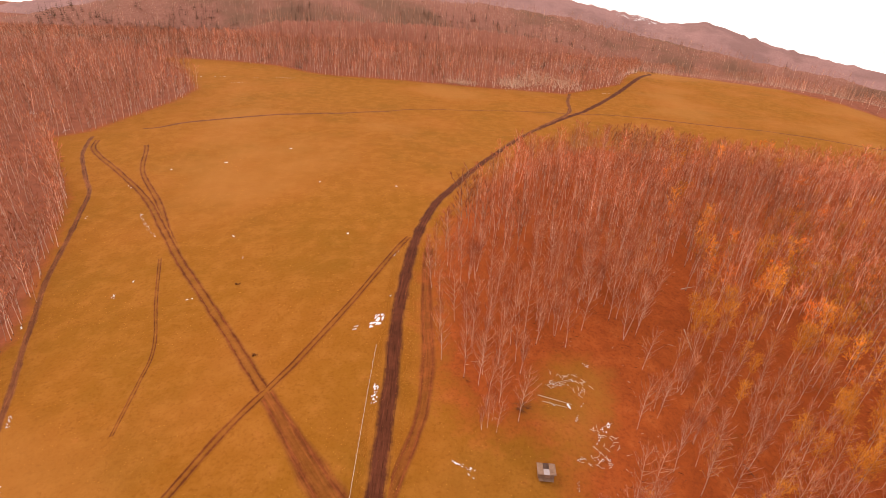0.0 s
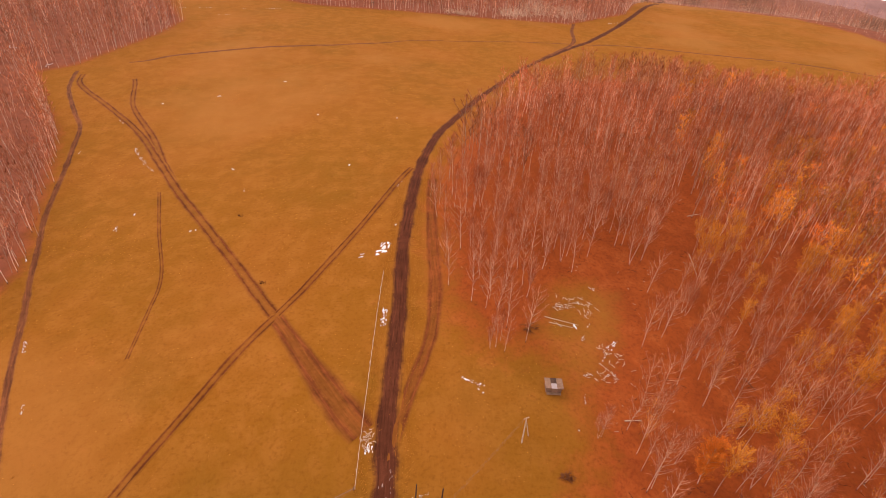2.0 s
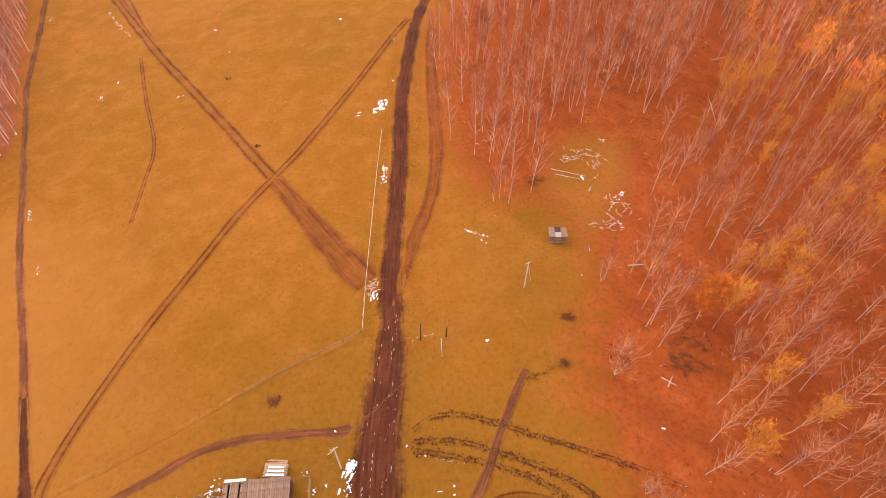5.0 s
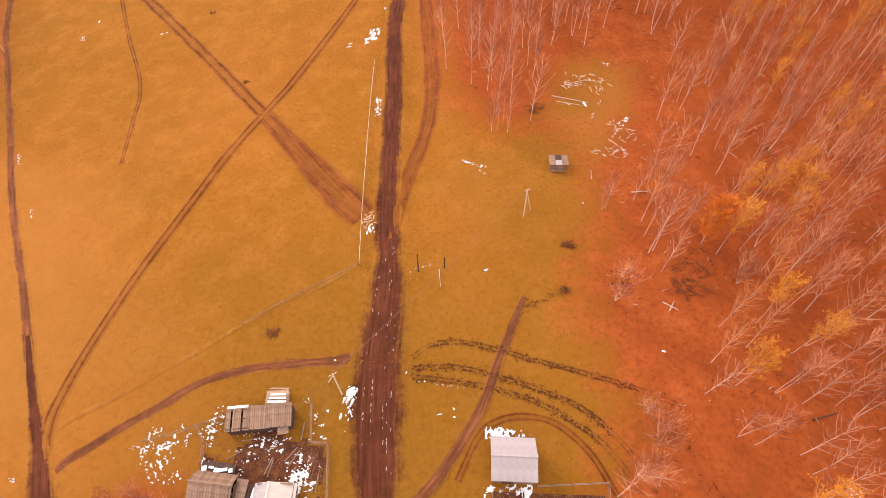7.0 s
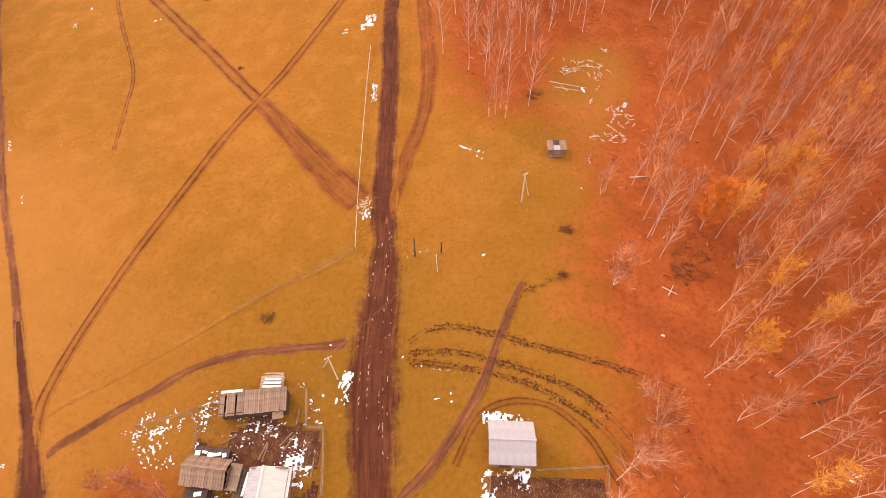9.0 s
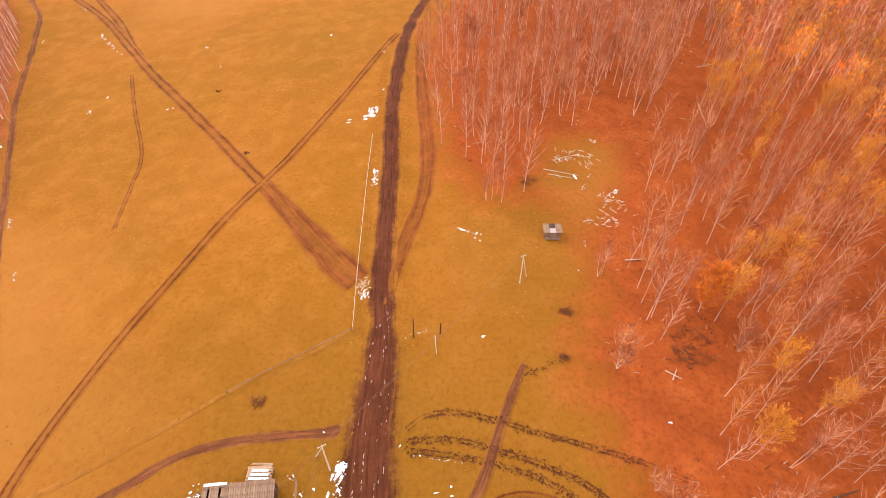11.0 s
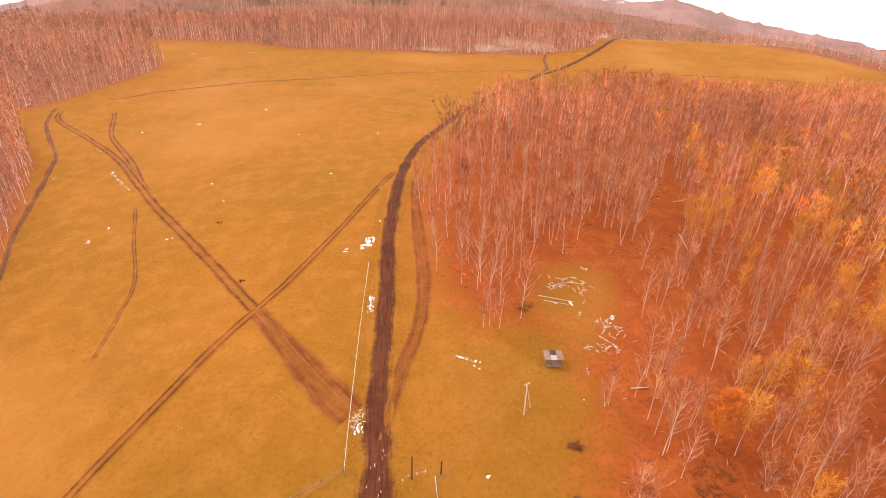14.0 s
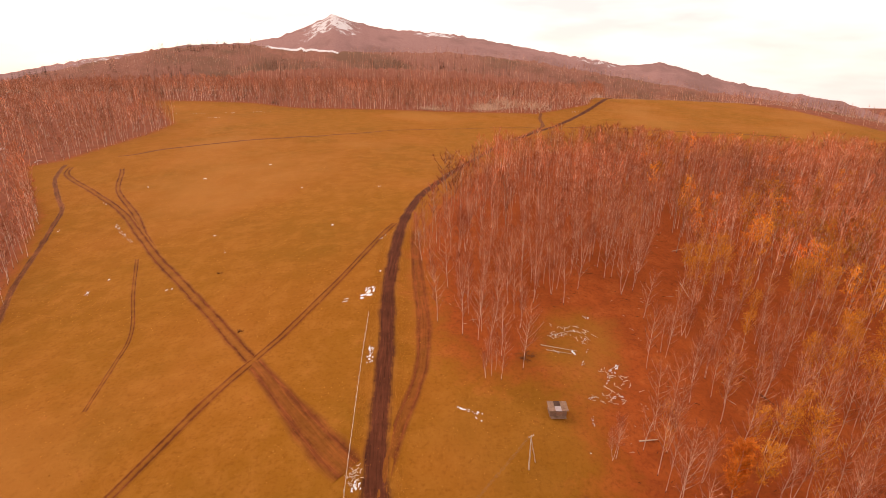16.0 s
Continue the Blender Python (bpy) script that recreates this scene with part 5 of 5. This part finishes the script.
def power_pole(x, y, top, braces, label, mat=POLEWOOD):
    """A timber pole with slanting props and a short cross arm; top: its head in the world."""
    p = thing("power_pole", pose(x, y, gz(x, y)), label, "power pole", "poles of the power line")
    o, head = Vector((x, y, gz(x, y))), Vector(top)
    bm = bmesh.new()
    rod(bm, Vector((0, 0, -0.3)), head - o, 0.13, 0.09, 8)
    part("shaft", bm, mat, p)
    for bx, by in braces:
        bm = bmesh.new()
        rod(bm, Vector((bx, by, gz(bx, by) - 0.2)) - o, (head - o) * 0.93, 0.10, 0.07, 7)
        part("brace", bm, mat, p)
    bm = bmesh.new()
    box(bm, (1.1, 0.10, 0.10), (head - o) * 0.97, (0, 0, 30), 0.015)
    arm = part("cross_arm", bm, mat, p)
    for dx in (-0.45, 0.45):
        bm = bmesh.new()
        rod(bm, (head - o) * 0.97 + Vector((dx * 0.87, dx * 0.5, 0.05)), (head - o) * 0.97 + Vector((dx * 0.87, dx * 0.5, 0.22)), 0.05, 0.04, 6)
        part("insulator", bm, WHITE_SHEET, arm, "pale ceramic insulator")
    return head


head1 = power_pole(-11.7, 25.9, (-11.8, 26.0, gz(-11.7, 25.9) + 6.6), [(-13.9, 27.6)], "pale timber power pole with a slanting prop by the road")
head2 = power_pole(15.3, 56.2, (15.2, 56.3, gz(15.3, 56.2) + 6.4), [(16.6, 57.6)], "pale timber power pole with a prop in the grass")
for x, y, h, mat, label in ((-2.1, 45.5, 4.6, DARKWOOD, "dark bare post standing in the grass"), (2, 46.3, 2.6, DARKWOOD, "short dark post standing in the grass")):
    bm = bmesh.new()
    rod(bm, (0, 0, -0.2), (0.05, -0.1, h), 0.13, 0.09, 8)
    ob = part("post", bm, mat)
    ob.location = (x, y, gz(x, y))
    tagged(ob, label, "post")


def wire(a, b, sag, off):
    cu = bpy.data.curves.new("cable", "CURVE")
    cu.dimensions, cu.bevel_depth, cu.bevel_resolution = "3D", 0.009, 1
    sp = cu.splines.new("POLY")
    sp.points.add(20)
    for k in range(21):
        t = k / 20
        p = a.lerp(b, t) + off
        sp.points[k].co = (p.x, p.y, p.z - sag * 4 * t * (1 - t), 1)
    cu.materials.append(WIRE)
    tagged(new("cable", cu), "thin overhead cable slung between timber poles", "cable", "cables of the power line")


for dx in (-0.4, 0.0, 0.4):
    off = Vector((dx * 0.87, dx * 0.5, 0.2))
    wire(head1, head2, 0.7, off)
    wire(head1, Vector((-13.8, 2.8, gz(-13.8, 2.8) + 6.0)), 0.6, off)
wire(head1, Vector((-17.1, 23.0, gz(-17.1, 23.0) + 2.4)), 0.3, Vector((0, 0, 0.1)))
wire(head1, Vector((-17.4, 22.3, gz(-17.4, 22.3) + 2.4)), 0.3, Vector((0, 0, 0.1)))


# ---- buildings ----
def boarded_roof(parent, x0, x1, y0, y1, z0, z1, board, mat, name="board", skip=(), thick=0.04):
    """A slope of boards side by side, running from eave (y0, z0) to top (y1, z1)."""
    length = math.hypot(y1 - y0, z1 - z0)
    me = mesh_of(name, mat, lambda bm: box(bm, (board * 0.93, length, thick), (0, 0, 0), (0, 0, 0), 0.008))
    rr = random.Random(int(x0 * 10 + y0 * 7))
    n = max(1, int(round((x1 - x0) / board)))
    for k in range(n):
        if k in skip:
            continue
        x = x0 + (k + 0.5) * (x1 - x0) / n
        share(name, me, parent, pose(x, (y0 + y1) / 2 + rr.uniform(-0.05, 0.05), (z0 + z1) / 2 + rr.uniform(0, 0.02), math.degrees(math.atan2(z1 - z0, y1 - y0)), rr.uniform(-1, 1), rr.uniform(-0.4, 0.4)))


def sheet_roof(parent, x0, x1, y0, y1, z0, z1, mat, width=1.0, name="roof_sheet", along="y"):
    """A slope of profiled metal sheets with low ribs."""
    length = math.hypot(y1 - y0, z1 - z0)

    def build(bm):
        box(bm, (width, length, 0.02))
        for q in (-0.5, -0.25, 0, 0.25):
            box(bm, (0.05, length, 0.03), (q * width + 0.02, 0, 0.02))
    me = mesh_of(name, mat, build)
    n = max(1, int(round((x1 - x0) / width)))
    s = (x1 - x0) / (n * width)
    for k in range(n):
        share(name, me, parent, pose(x0 + (k + 0.5) * (x1 - x0) / n, (y0 + y1) / 2, (z0 + z1) / 2 + 0.008 * (k % 2), math.degrees(math.atan2(z1 - z0, y1 - y0))) @ Matrix.Diagonal((s, 1, 1, 1)))


def plank_walls(parent, w, d, h, mat, sink=2.5, gable=None):
    """Four walls of wide planks; gable: the ridge's height over the eaves at the two ends in x."""
    for name, size, at in (("wall", (w, 0.14, h + sink), (0, d / 2 - 0.07, (h - sink) / 2)), ("wall", (w, 0.14, h + sink), (0, -d / 2 + 0.07, (h - sink) / 2)),
                           ("wall", (0.14, d - 0.29, h + sink), (w / 2 - 0.07, 0, (h - sink) / 2)), ("wall", (0.14, d - 0.29, h + sink), (-w / 2 + 0.07, 0, (h - sink) / 2))):
        bm = bmesh.new()
        box(bm, size, at, (0, 0, 0), 0.02)
        part(name, bm, mat, parent)
    if gable:
        for sx_ in (-1, 1):
            bm = bmesh.new()
            vs = [bm.verts.new((sx_ * (w / 2 - 0.07) + q, y, z)) for q in (-0.05, 0.05) for y, z in ((-d / 2 + 0.1, h), (d / 2 - 0.1, h), (gable[0], h + gable[1] - 0.06))]
            bm.faces.new(vs[:3])
            bm.faces.new(vs[3:][::-1])
            for i in range(3):
                j = (i + 1) % 3
                bm.faces.new((vs[i], vs[j], vs[3 + j], vs[3 + i]))
            bmesh.ops.recalc_face_normals(bm, faces=bm.faces)
            part("gable", bm, mat, parent)


def bar(parent, name, size, at, turn, mat, label=""):
    bm = bmesh.new()
    box(bm, size, at, turn, min(size) * 0.15)
    return part(name, bm, mat, parent, label)


# pale barn by the paddock
b = thing("barn", stand(11.4, 17.8, -1, 0.1) @ Matrix.Diagonal((1.2, 1.13, 1.1, 1)), "small barn with a pale galvanised sheet roof", "barn")
plank_walls(b, 4.5, 4.2, 2.1, TIMBER, 2.0, (0.1, 0.95))
sheet_roof(b, -2.4, 2.4, -2.35, 0.1, 2.05, 3.1, SHEET, 0.8)
sheet_roof(b, -2.4, 2.4, 2.35, 0.1, 2.05, 3.1, SHEET, 0.8)
bar(b, "ridge_cap", (4.9, 0.28, 0.04), (0, 0.1, 3.15), (0, 0, 0), SHEET)
bar(b, "door", (1.2, 0.06, 1.7), (-0.6, -2.13, 0.9), (0, 0, 0), DARKWOOD)
bar(b, "eaves_board", (4.8, 0.05, 0.16), (0, -2.36, 1.98), (0, 0, 0), TIMBER)

# long shed with a boarded roof, half of it bare laths
s = thing("shed", stand(-21.7, 21.9, 7, 0.2) @ Matrix.Diagonal((0.93, 1.22, 1.05, 1)), "long low shed with a grey boarded roof, partly bare", "shed")
plank_walls(s, 8.9, 2.1, 1.7, DARKWOOD, 2.2)
boarded_roof(s, -1.2, 4.6, -1.2, 1.2, 1.65, 2.25, 0.30, TIMBER)
boarded_roof(s, -4.6, -1.25, -1.2, 1.15, 1.6, 2.15, 0.24, TIMBER, "lath", (3, 9))
for y, z in ((-0.9, 1.62), (0.0, 1.86), (0.9, 2.08)):
    bar(s, "purlin", (9.0, 0.09, 0.09), (0, y, z), (0, 0, 0), DARKWOOD)
bar(s, "hatch", (1.5, 0.8, 0.05), (3.4, -1.5, 1.3), (12, 0, 4), TIMBER, "loose grey board flap")
bar(s, "roof_snow", (2.9, 0.28, 0.10), (-3.0, 1.22, 2.2), (0, 0, 0), SNOW, "white ridge of snow")

# stacked boards under snow
st = thing("board_stack", stand(-20.4, 25, 2, 0.3) @ Matrix.Diagonal((0.95, 1.2, 1, 1)), "stack of sawn boards covered with snow", "board stack")
me = mesh_of("plank", PALEWOOD, lambda bm: box(bm, (3.2, 0.2, 0.06), (0, 0, 0), (0, 0, 0), 0.01))
for k in range(5):
    for j in range(6):
        share("plank", me, st, pose(0.1 * (k % 2), -0.6 + 0.24 * j, 0.08 + 0.1 * k, 0, 0, random.uniform(-2, 2)))
for j in range(3):
    bar(st, "snow_cover", (2.6 - 0.2 * j, 0.26, 0.09), (0.1, -0.5 + 0.42 * j, 0.58), (0, 0, 0), SNOW)
for j in range(2):
    share("plank", me, st, pose(-0.2, 0.9 + 0.3 * j, 0.1, 0, 0, 3 - 4 * j))

# old house with a grey gable roof
h = thing("house", stand(-25.1, 13.5, -5, 0.2), "old log house with a weathered grey board roof", "house")
plank_walls(h, 5.6, 2.9, 2.0, DARKWOOD, 2.6, (0.3, 1.0))
boarded_roof(h, -3.0, 2.5, -1.75, 0.3, 1.95, 3.05, 0.34, TIMBER)
boarded_roof(h, -3.0, 2.5, 1.7, 0.3, 2.1, 3.05, 0.34, TIMBER)
boarded_roof(h, 2.55, 4.0, -1.6, 1.3, 1.7, 2.35, 0.30, TIMBER)
bar(h, "ridge_board", (5.7, 0.2, 0.05), (-0.25, 0.3, 3.1), (0, 0, 0), TIMBER)
bar(h, "porch_post", (0.12, 0.12, 3.5), (3.9, -1.4, 0.1), (0, 0, 0), TIMBER)

# white-roofed house
w = thing("house", stand(-17.7, 10.9, 2, 0.2), "house with a pale sheet-metal gable roof", "house")
plank_walls(w, 4.6, 6.6, 2.2, TIMBER, 2.6)
for x0, x1, z0, z1, mat in ((-2.5, -0.6, 2.2, 3.1, SHEET), (2.6, -0.6, 2.05, 3.1, WHITE_SHEET)):
    sl = math.hypot(x1 - x0, z1 - z0)
    me = mesh_of("roof_sheet", mat, lambda bm: [box(bm, (sl, 1.1, 0.025))] + [box(bm, (sl, 0.04, 0.03), (0, q, 0.02)) for q in (-0.52, -0.18, 0.18)])
    for k in range(6):
        share("roof_sheet", me, w, pose((x0 + x1) / 2, -3.0 + 1.1 * k + 0.3, (z0 + z1) / 2 + 0.006 * (k % 2), 0, math.degrees(-math.atan2(z1 - z0, x1 - x0)) if x1 > x0 else math.degrees(math.atan2(z1 - z0, x0 - x1)), 0))
bar(w, "ridge_cap", (0.26, 6.7, 0.05), (-0.6, 0.05, 3.14), (0, 0, 0), WHITE_SHEET)
bar(w, "gable", (4.3, 0.12, 0.7), (0, 3.2, 2.35), (0, 0, 0), TIMBER)
lt = thing("lean_to", stand(-20.9, 12.5, -3, 0.2), "narrow lean-to with grey boards and snow", "lean-to")
plank_walls(lt, 1.4, 3.0, 1.5, DARKWOOD, 2.2)
boarded_roof(lt, -0.8, 0.75, -1.6, 1.6, 1.55, 1.75, 0.26, DARKWOOD)
bar(lt, "roof_snow", (0.3, 2.6, 0.08), (0.45, -0.1, 1.78), (0, 0, 0), SNOW)
ls = thing("woodshed", stand(-26.3, 11.1, -4, 0.2), "low woodshed with a dark roof patched with snow", "shed")
plank_walls(ls, 2.6, 1.6, 1.1, DARKWOOD, 2.0)
boarded_roof(ls, -1.4, 1.4, -0.95, 0.95, 1.15, 1.3, 0.28, DARKWOOD)
bar(ls, "roof_snow", (0.9, 0.5, 0.07), (0.3, 0.2, 1.34), (0, 0, 12), SNOW)
sn = thing("animal_pen", stand(-25.7, 15.8, -3, 0.2), "low dark pen with a snow-covered roof", "pen")
plank_walls(sn, 4.2, 1.2, 0.9, DARKWOOD, 1.8)
boarded_roof(sn, -2.2, 2.2, -0.75, 0.75, 0.95, 1.1, 0.30, DARKWOOD)
for k in range(5):
    bar(sn, "roof_snow", (random.uniform(0.4, 0.9), random.uniform(0.3, 0.7), 0.08), (-1.7 + 0.85 * k, random.uniform(-0.2, 0.2), 1.14), (0, 0, random.uniform(-20, 20)), SNOW)

# little hut in the glade
u = thing("hut", stand(22.1, 67.4, 0, 0.3) @ Matrix.Diagonal((1.7, 1.25, 0.85, 1)), "tiny grey timber hut with a patched sheet roof", "hut")
plank_walls(u, 1.7, 1.5, 1.5, TIMBER, 0.8)
for k, (x0, x1, y0, y1, mat) in enumerate(((-1.0, -0.35, -0.95, 0.95, TIMBER), (-0.33, 0.30, 0.0, 0.95, DARKWOOD), (-0.33, 0.30, -0.95, -0.02, SHEET), (0.32, 1.0, -0.95, 0.95, TIMBER))):
    bar(u, "roof_panel", (x1 - x0, y1 - y0, 0.04), ((x0 + x1) / 2, (y0 + y1) / 2, 1.68 + 0.10 * (y0 + y1) / 2 + 0.01 * k), (6, 0, 0), mat)
bar(u, "door", (0.6, 0.05, 1.2), (0.1, -0.78, 0.65), (0, 0, 0), TIMBER)
bar(u, "porch", (1.6, 0.5, 0.06), (0, -1.05, 0.15), (0, 0, 0), TIMBER)

# the yard's bare soil
pts = [(-30.3, 20.7), (-26.7, 22.5), (-16.2, 24.8), (-14.9, 19.4), (-12.8, 19.4), (-11.8, 8.7), (-28.9, 7.9), (-28.5, 15.9), (-28.6, 18.2)]
xs, ys = np.meshgrid(np.arange(-32, -9, 0.45), np.arange(6.5, 27, 0.45), indexing="ij")
keep = inside(xs, ys, pts) & (rough_noise(xs, ys, 0.9, 81) > -0.75) & ~((rough_noise(xs, ys, 0.5, 82) > 0.3) & (edge_distance(xs, ys, pts) < 4))
i, j = np.where(keep[:-1, :-1] & keep[1:, :-1] & keep[:-1, 1:] & keep[1:, 1:])
ny = xs.shape[1]
quad = i * ny + j
T = np.concatenate([np.stack([quad, quad + ny, quad + ny + 1], -1), np.stack([quad, quad + ny + 1, quad + 1], -1)])
tagged(new("yard", tri_mesh("yard", np.stack([xs.ravel(), ys.ravel(), ground_z(xs, ys).ravel() + 0.05], -1), T, [YARD], smooth=True)), "dark trampled soil of the farmyard", "yard", kind="structure")
px, py = np.meshgrid(np.arange(8.6, 23.4, 0.45), np.arange(8.6, 14.6, 0.45), indexing="ij")
tagged(new("paddock", tri_mesh("paddock", np.stack([px.ravel(), py.ravel(), ground_z(px, py).ravel() + 0.05], -1), grid_tris(*px.shape), [YARD], smooth=True)), "dug brown soil of the fenced paddock", "paddock", kind="structure")

# the yard's litter: planks and weeds
me = mesh_of("loose_plank", TIMBER, lambda bm: box(bm, (2.2, 0.16, 0.05), (0, 0, 0), (0, 0, 0), 0.01))
for k, (x, y, a) in enumerate(((-17.2, 18, 53), (-16.7, 17.6, 61), (-19.8, 16.5, 73), (-19.5, 16.3, 81), (-24.5, 20.5, 15), (-27.5, 21.6, 174), (-22.8, 19.6, 11), (-16.2, 20.9, 89), (-13.3, 14.7, 89), (-24.4, 17.7, 34))):
    ob = new("loose_plank", me)
    ob.matrix_world = stand(x, y, a, 1.0) @ pose(0, 0, 0.1)
    tagged(ob, "loose weathered plank lying in the yard", "plank", "loose planks")
WEED = make_island("dry_weeds", [(0.3, (0.22, 0.09, 0.04)), (0.7, (0.40, 0.20, 0.09))], 0.9)
V, T, n = [], [], 0
for k in range(2600):
    x, y = (r.uniform(-30, -11), r.uniform(7, 25.5)) if k < 1900 else (r.uniform(8.8, 23.2), r.uniform(8.8, 14.4))
    if k < 1900 and not bool(inside(np.array([x]), np.array([y]), pts)[0]):
        continue
    g = np.array([x, y, gz(x, y) + 0.05])
    t = r.normal(0, 0.25, 3)
    t[2] = r.uniform(0.15, 0.5)
    V.append(np.stack([g + [0.06, 0, 0], g - [0.06, 0, 0], g + t]))
    T.append([(n, n + 1, n + 2)])
    n += 3
tagged(new("weeds", tri_mesh("weeds", np.concatenate(V), np.concatenate(T), [WEED])), "withered brown weeds over the yard and paddock", "weeds", kind="stuff")


# ---- fallen wood ----
def log(a, b, rad, mat, label, name="fallen_log"):
    bm = bmesh.new()
    rad *= 0.85
    pa, pb = Vector((*a, gz(*a) + rad)), Vector((*b, gz(*b) + rad))
    rod(bm, Vector((0, 0, 0)), pb - pa, rad, rad * 0.55, 7)
    ob = part(name, bm, mat)
    ob.location = pa
    return tagged(ob, label, "log", "fallen logs")


for a, b, rad, mat in (((22.7, 85.2), (29.8, 83.6), 0.11, POLEWOOD), ((23.5, 83.7), (28.6, 82.7), 0.09, POLEWOOD), ((25.1, 88.2), (31.2, 90.8), 0.08, POLEWOOD), ((63.6, 110.9), (63, 103.3), 0.13, POLEWOOD), ((69.2, 128.2), (74.1, 130.4), 0.14, POLEWOOD),
                       ((36, 41.3), (38.1, 40.1), 0.12, POLEWOOD), ((36.7, 39.9), (37.8, 41.6), 0.10, POLEWOOD), ((34.6, 61.9), (37.8, 62.3), 0.16, POLEWOOD), ((56.3, 62.8), (58.7, 63.5), 0.12, DARKWOOD), ((62.1, 74.1), (63.3, 71.2), 0.12, DARKWOOD),
                       ((1.2, 45.9), (1.5, 42.8), 0.09, POLEWOOD), ((35, 78.6), (37.6, 80.1), 0.07, POLEWOOD), ((53.2, 24.6), (57.2, 25.7), 0.14, DARKWOOD)):
    log(a, b, rad, mat, "bare fallen trunk lying on the ground" if mat is POLEWOOD else "dark rotten log among the leaves")


BRANCHES = {}


def branch_mesh(mat, k, size):
    key = (mat.name, k, size)
    if key not in BRANCHES:
        rr = np.random.RandomState(k)
        sp = Sprig()
        mid = np.array([0.5 * size, rr.normal(0, 0.06), rr.normal(0, 0.05)])
        sp.add(*tube([(0, 0, 0), mid, (size, rr.normal(0, 0.1), rr.normal(0, 0.1))], [0.045, 0.032, 0.014], 4), 0)
        for q in (0.35, 0.6):
            o = mid * q * 2 if q < 0.5 else mid
            sp.add(*tube([o, o + np.array([0.25 * size, rr.choice([-1, 1]) * 0.2 * size, 0.05])], [0.022, 0.008], 3), 0)
        v, t, m = sp.arrays()
        BRANCHES[key] = tri_mesh("branch", v, t, [mat])
    return BRANCHES[key]


HEAP = make_plain("rotten_brown_brushwood", [(0.3, (0.13, 0.045, 0.02)), (0.7, (0.27, 0.10, 0.04))], 3.0, 0.95)


def brush(x, y, rx, ry, count, mat, label, seed, ring=False, size=0.9):
    """A heap of cut branches."""
    rr = np.random.RandomState(seed)
    heap = thing("brush_heap", pose(x, y, gz(x, y)), label, "brush heap")
    for k in range(count):
        a = rr.uniform(0, 6.283)
        q = rr.uniform(0.75, 1.05) if ring else math.sqrt(rr.uniform())
        px_, py_ = x + rx * q * math.cos(a), y + ry * q * math.sin(a)
        share("branch", branch_mesh(mat, k % 4, size), heap, pose(px_ - x, py_ - y, gz(px_, py_) - gz(x, y) + 0.06 + rr.uniform(0, 0.15), rr.uniform(0, 360), rr.uniform(-14, 6), rr.uniform(0, 360)) @ Matrix.Scale(1.5, 4))


brush(41.3, 45.5, 3.2, 3, 46, HEAP, "ring of dark cut branches on the leaf litter", 1, True)
brush(40.6, 44, 2, 1.8, 22, HEAP, "heap of dark brushwood in the wood", 2)
brush(19.1, 81.7, 1.3, 1.1, 24, HEAP, "small heap of dark twigs under the birches", 3)
brush(22.4, 51, 1, 0.7, 40, HEAP, "flat heap of rotten brown brushwood in the grass", 4, size=0.5)
brush(20.9, 42.9, 0.7, 0.6, 26, HEAP, "clump of dark turned earth and roots", 5, size=0.4)
brush(-23.1, 34.6, 0.9, 0.6, 26, HEAP, "flattened brown weeds in the meadow", 6, size=0.5)
brush(-42.3, 92.9, 0.6, 0.5, 14, CLOD, "dark tuft of stubble beside the crossing tracks", 7, size=0.35)
brush(-57.5, 119.8, 0.7, 0.6, 12, CLOD, "dark tuft of stubble in the meadow", 8, size=0.3)
brush(-11, 55, 1.1, 2.0, 26, PALE_BRUSH, "heap of pale cut brush beside the road", 9, size=0.5)
brush(29.7, 89, 4.9, 3.4, 30, PALE_BRUSH, "scattered pale branches of felled birches", 10, size=1.0)
brush(34.9, 76, 3.1, 3.7, 20, PALE_BRUSH, "scattered pale branches in the glade", 11, size=0.8)
brush(32.6, 71.1, 3.3, 1.5, 18, PALE_BRUSH, "scattered pale branches in the glade", 12, size=0.7)

# sticks and stumps on the floor of the wood
rs = np.random.RandomState(91)
count = 4200
kx, ky = rs.uniform(1, 150, count), rs.uniform(8, 190, count)
ok = (zone_at(kx, ky) > 0.75) & (rough_noise(kx, ky, 0.22, 92) + rs.uniform(-0.5, 0.5, count) > 0.1)
kx, ky = kx[ok], ky[ok]
o = np.stack([kx, ky, ground_z(kx, ky) + 0.05], -1)
a = rs.uniform(0, 6.283, len(kx))
ln = rs.uniform(0.3, 1.3, (len(kx), 1)) * np.where(rs.uniform(size=(len(kx), 1)) < 0.1, 2.0, 1)
g = np.stack([np.cos(a), np.sin(a), rs.uniform(0.0, 0.5, len(kx))], -1) * ln
w = np.stack([-np.sin(a), np.cos(a), 0 * a], -1) * rs.uniform(0.03, 0.07, (len(kx), 1))
V = np.stack([o + w, o - w, o + g, o + g * 0.4 + [0, 0, 0.1]], 1).reshape(-1, 3)
base = (np.arange(len(kx)) * 4)[:, None]
T = np.concatenate([base + [0, 1, 3], base + [0, 3, 2], base + [1, 3, 2]])
pale = np.tile(rs.uniform(size=len(kx)) < 0.3, 3)
tagged(new("forest_litter", tri_mesh("forest_litter", V, T, [CLOD, PALE_BRUSH], pale.astype(int))), "dark sticks and pale branches strewn over the forest floor", "sticks", kind="stuff")

# bare bushes in the farm's orchard and at the field's edge
for x, y, hgt in ((-32.9, 12.1, 4.5), (-35.2, 12.7, 4.0), (-30.3, 10.9, 4.2), (-37.8, 12, 4), (-29.2, 9.6, 4.0), (-31.9, 9.2, 4.4)):
    plant("bush", x, y, hgt, rnd)
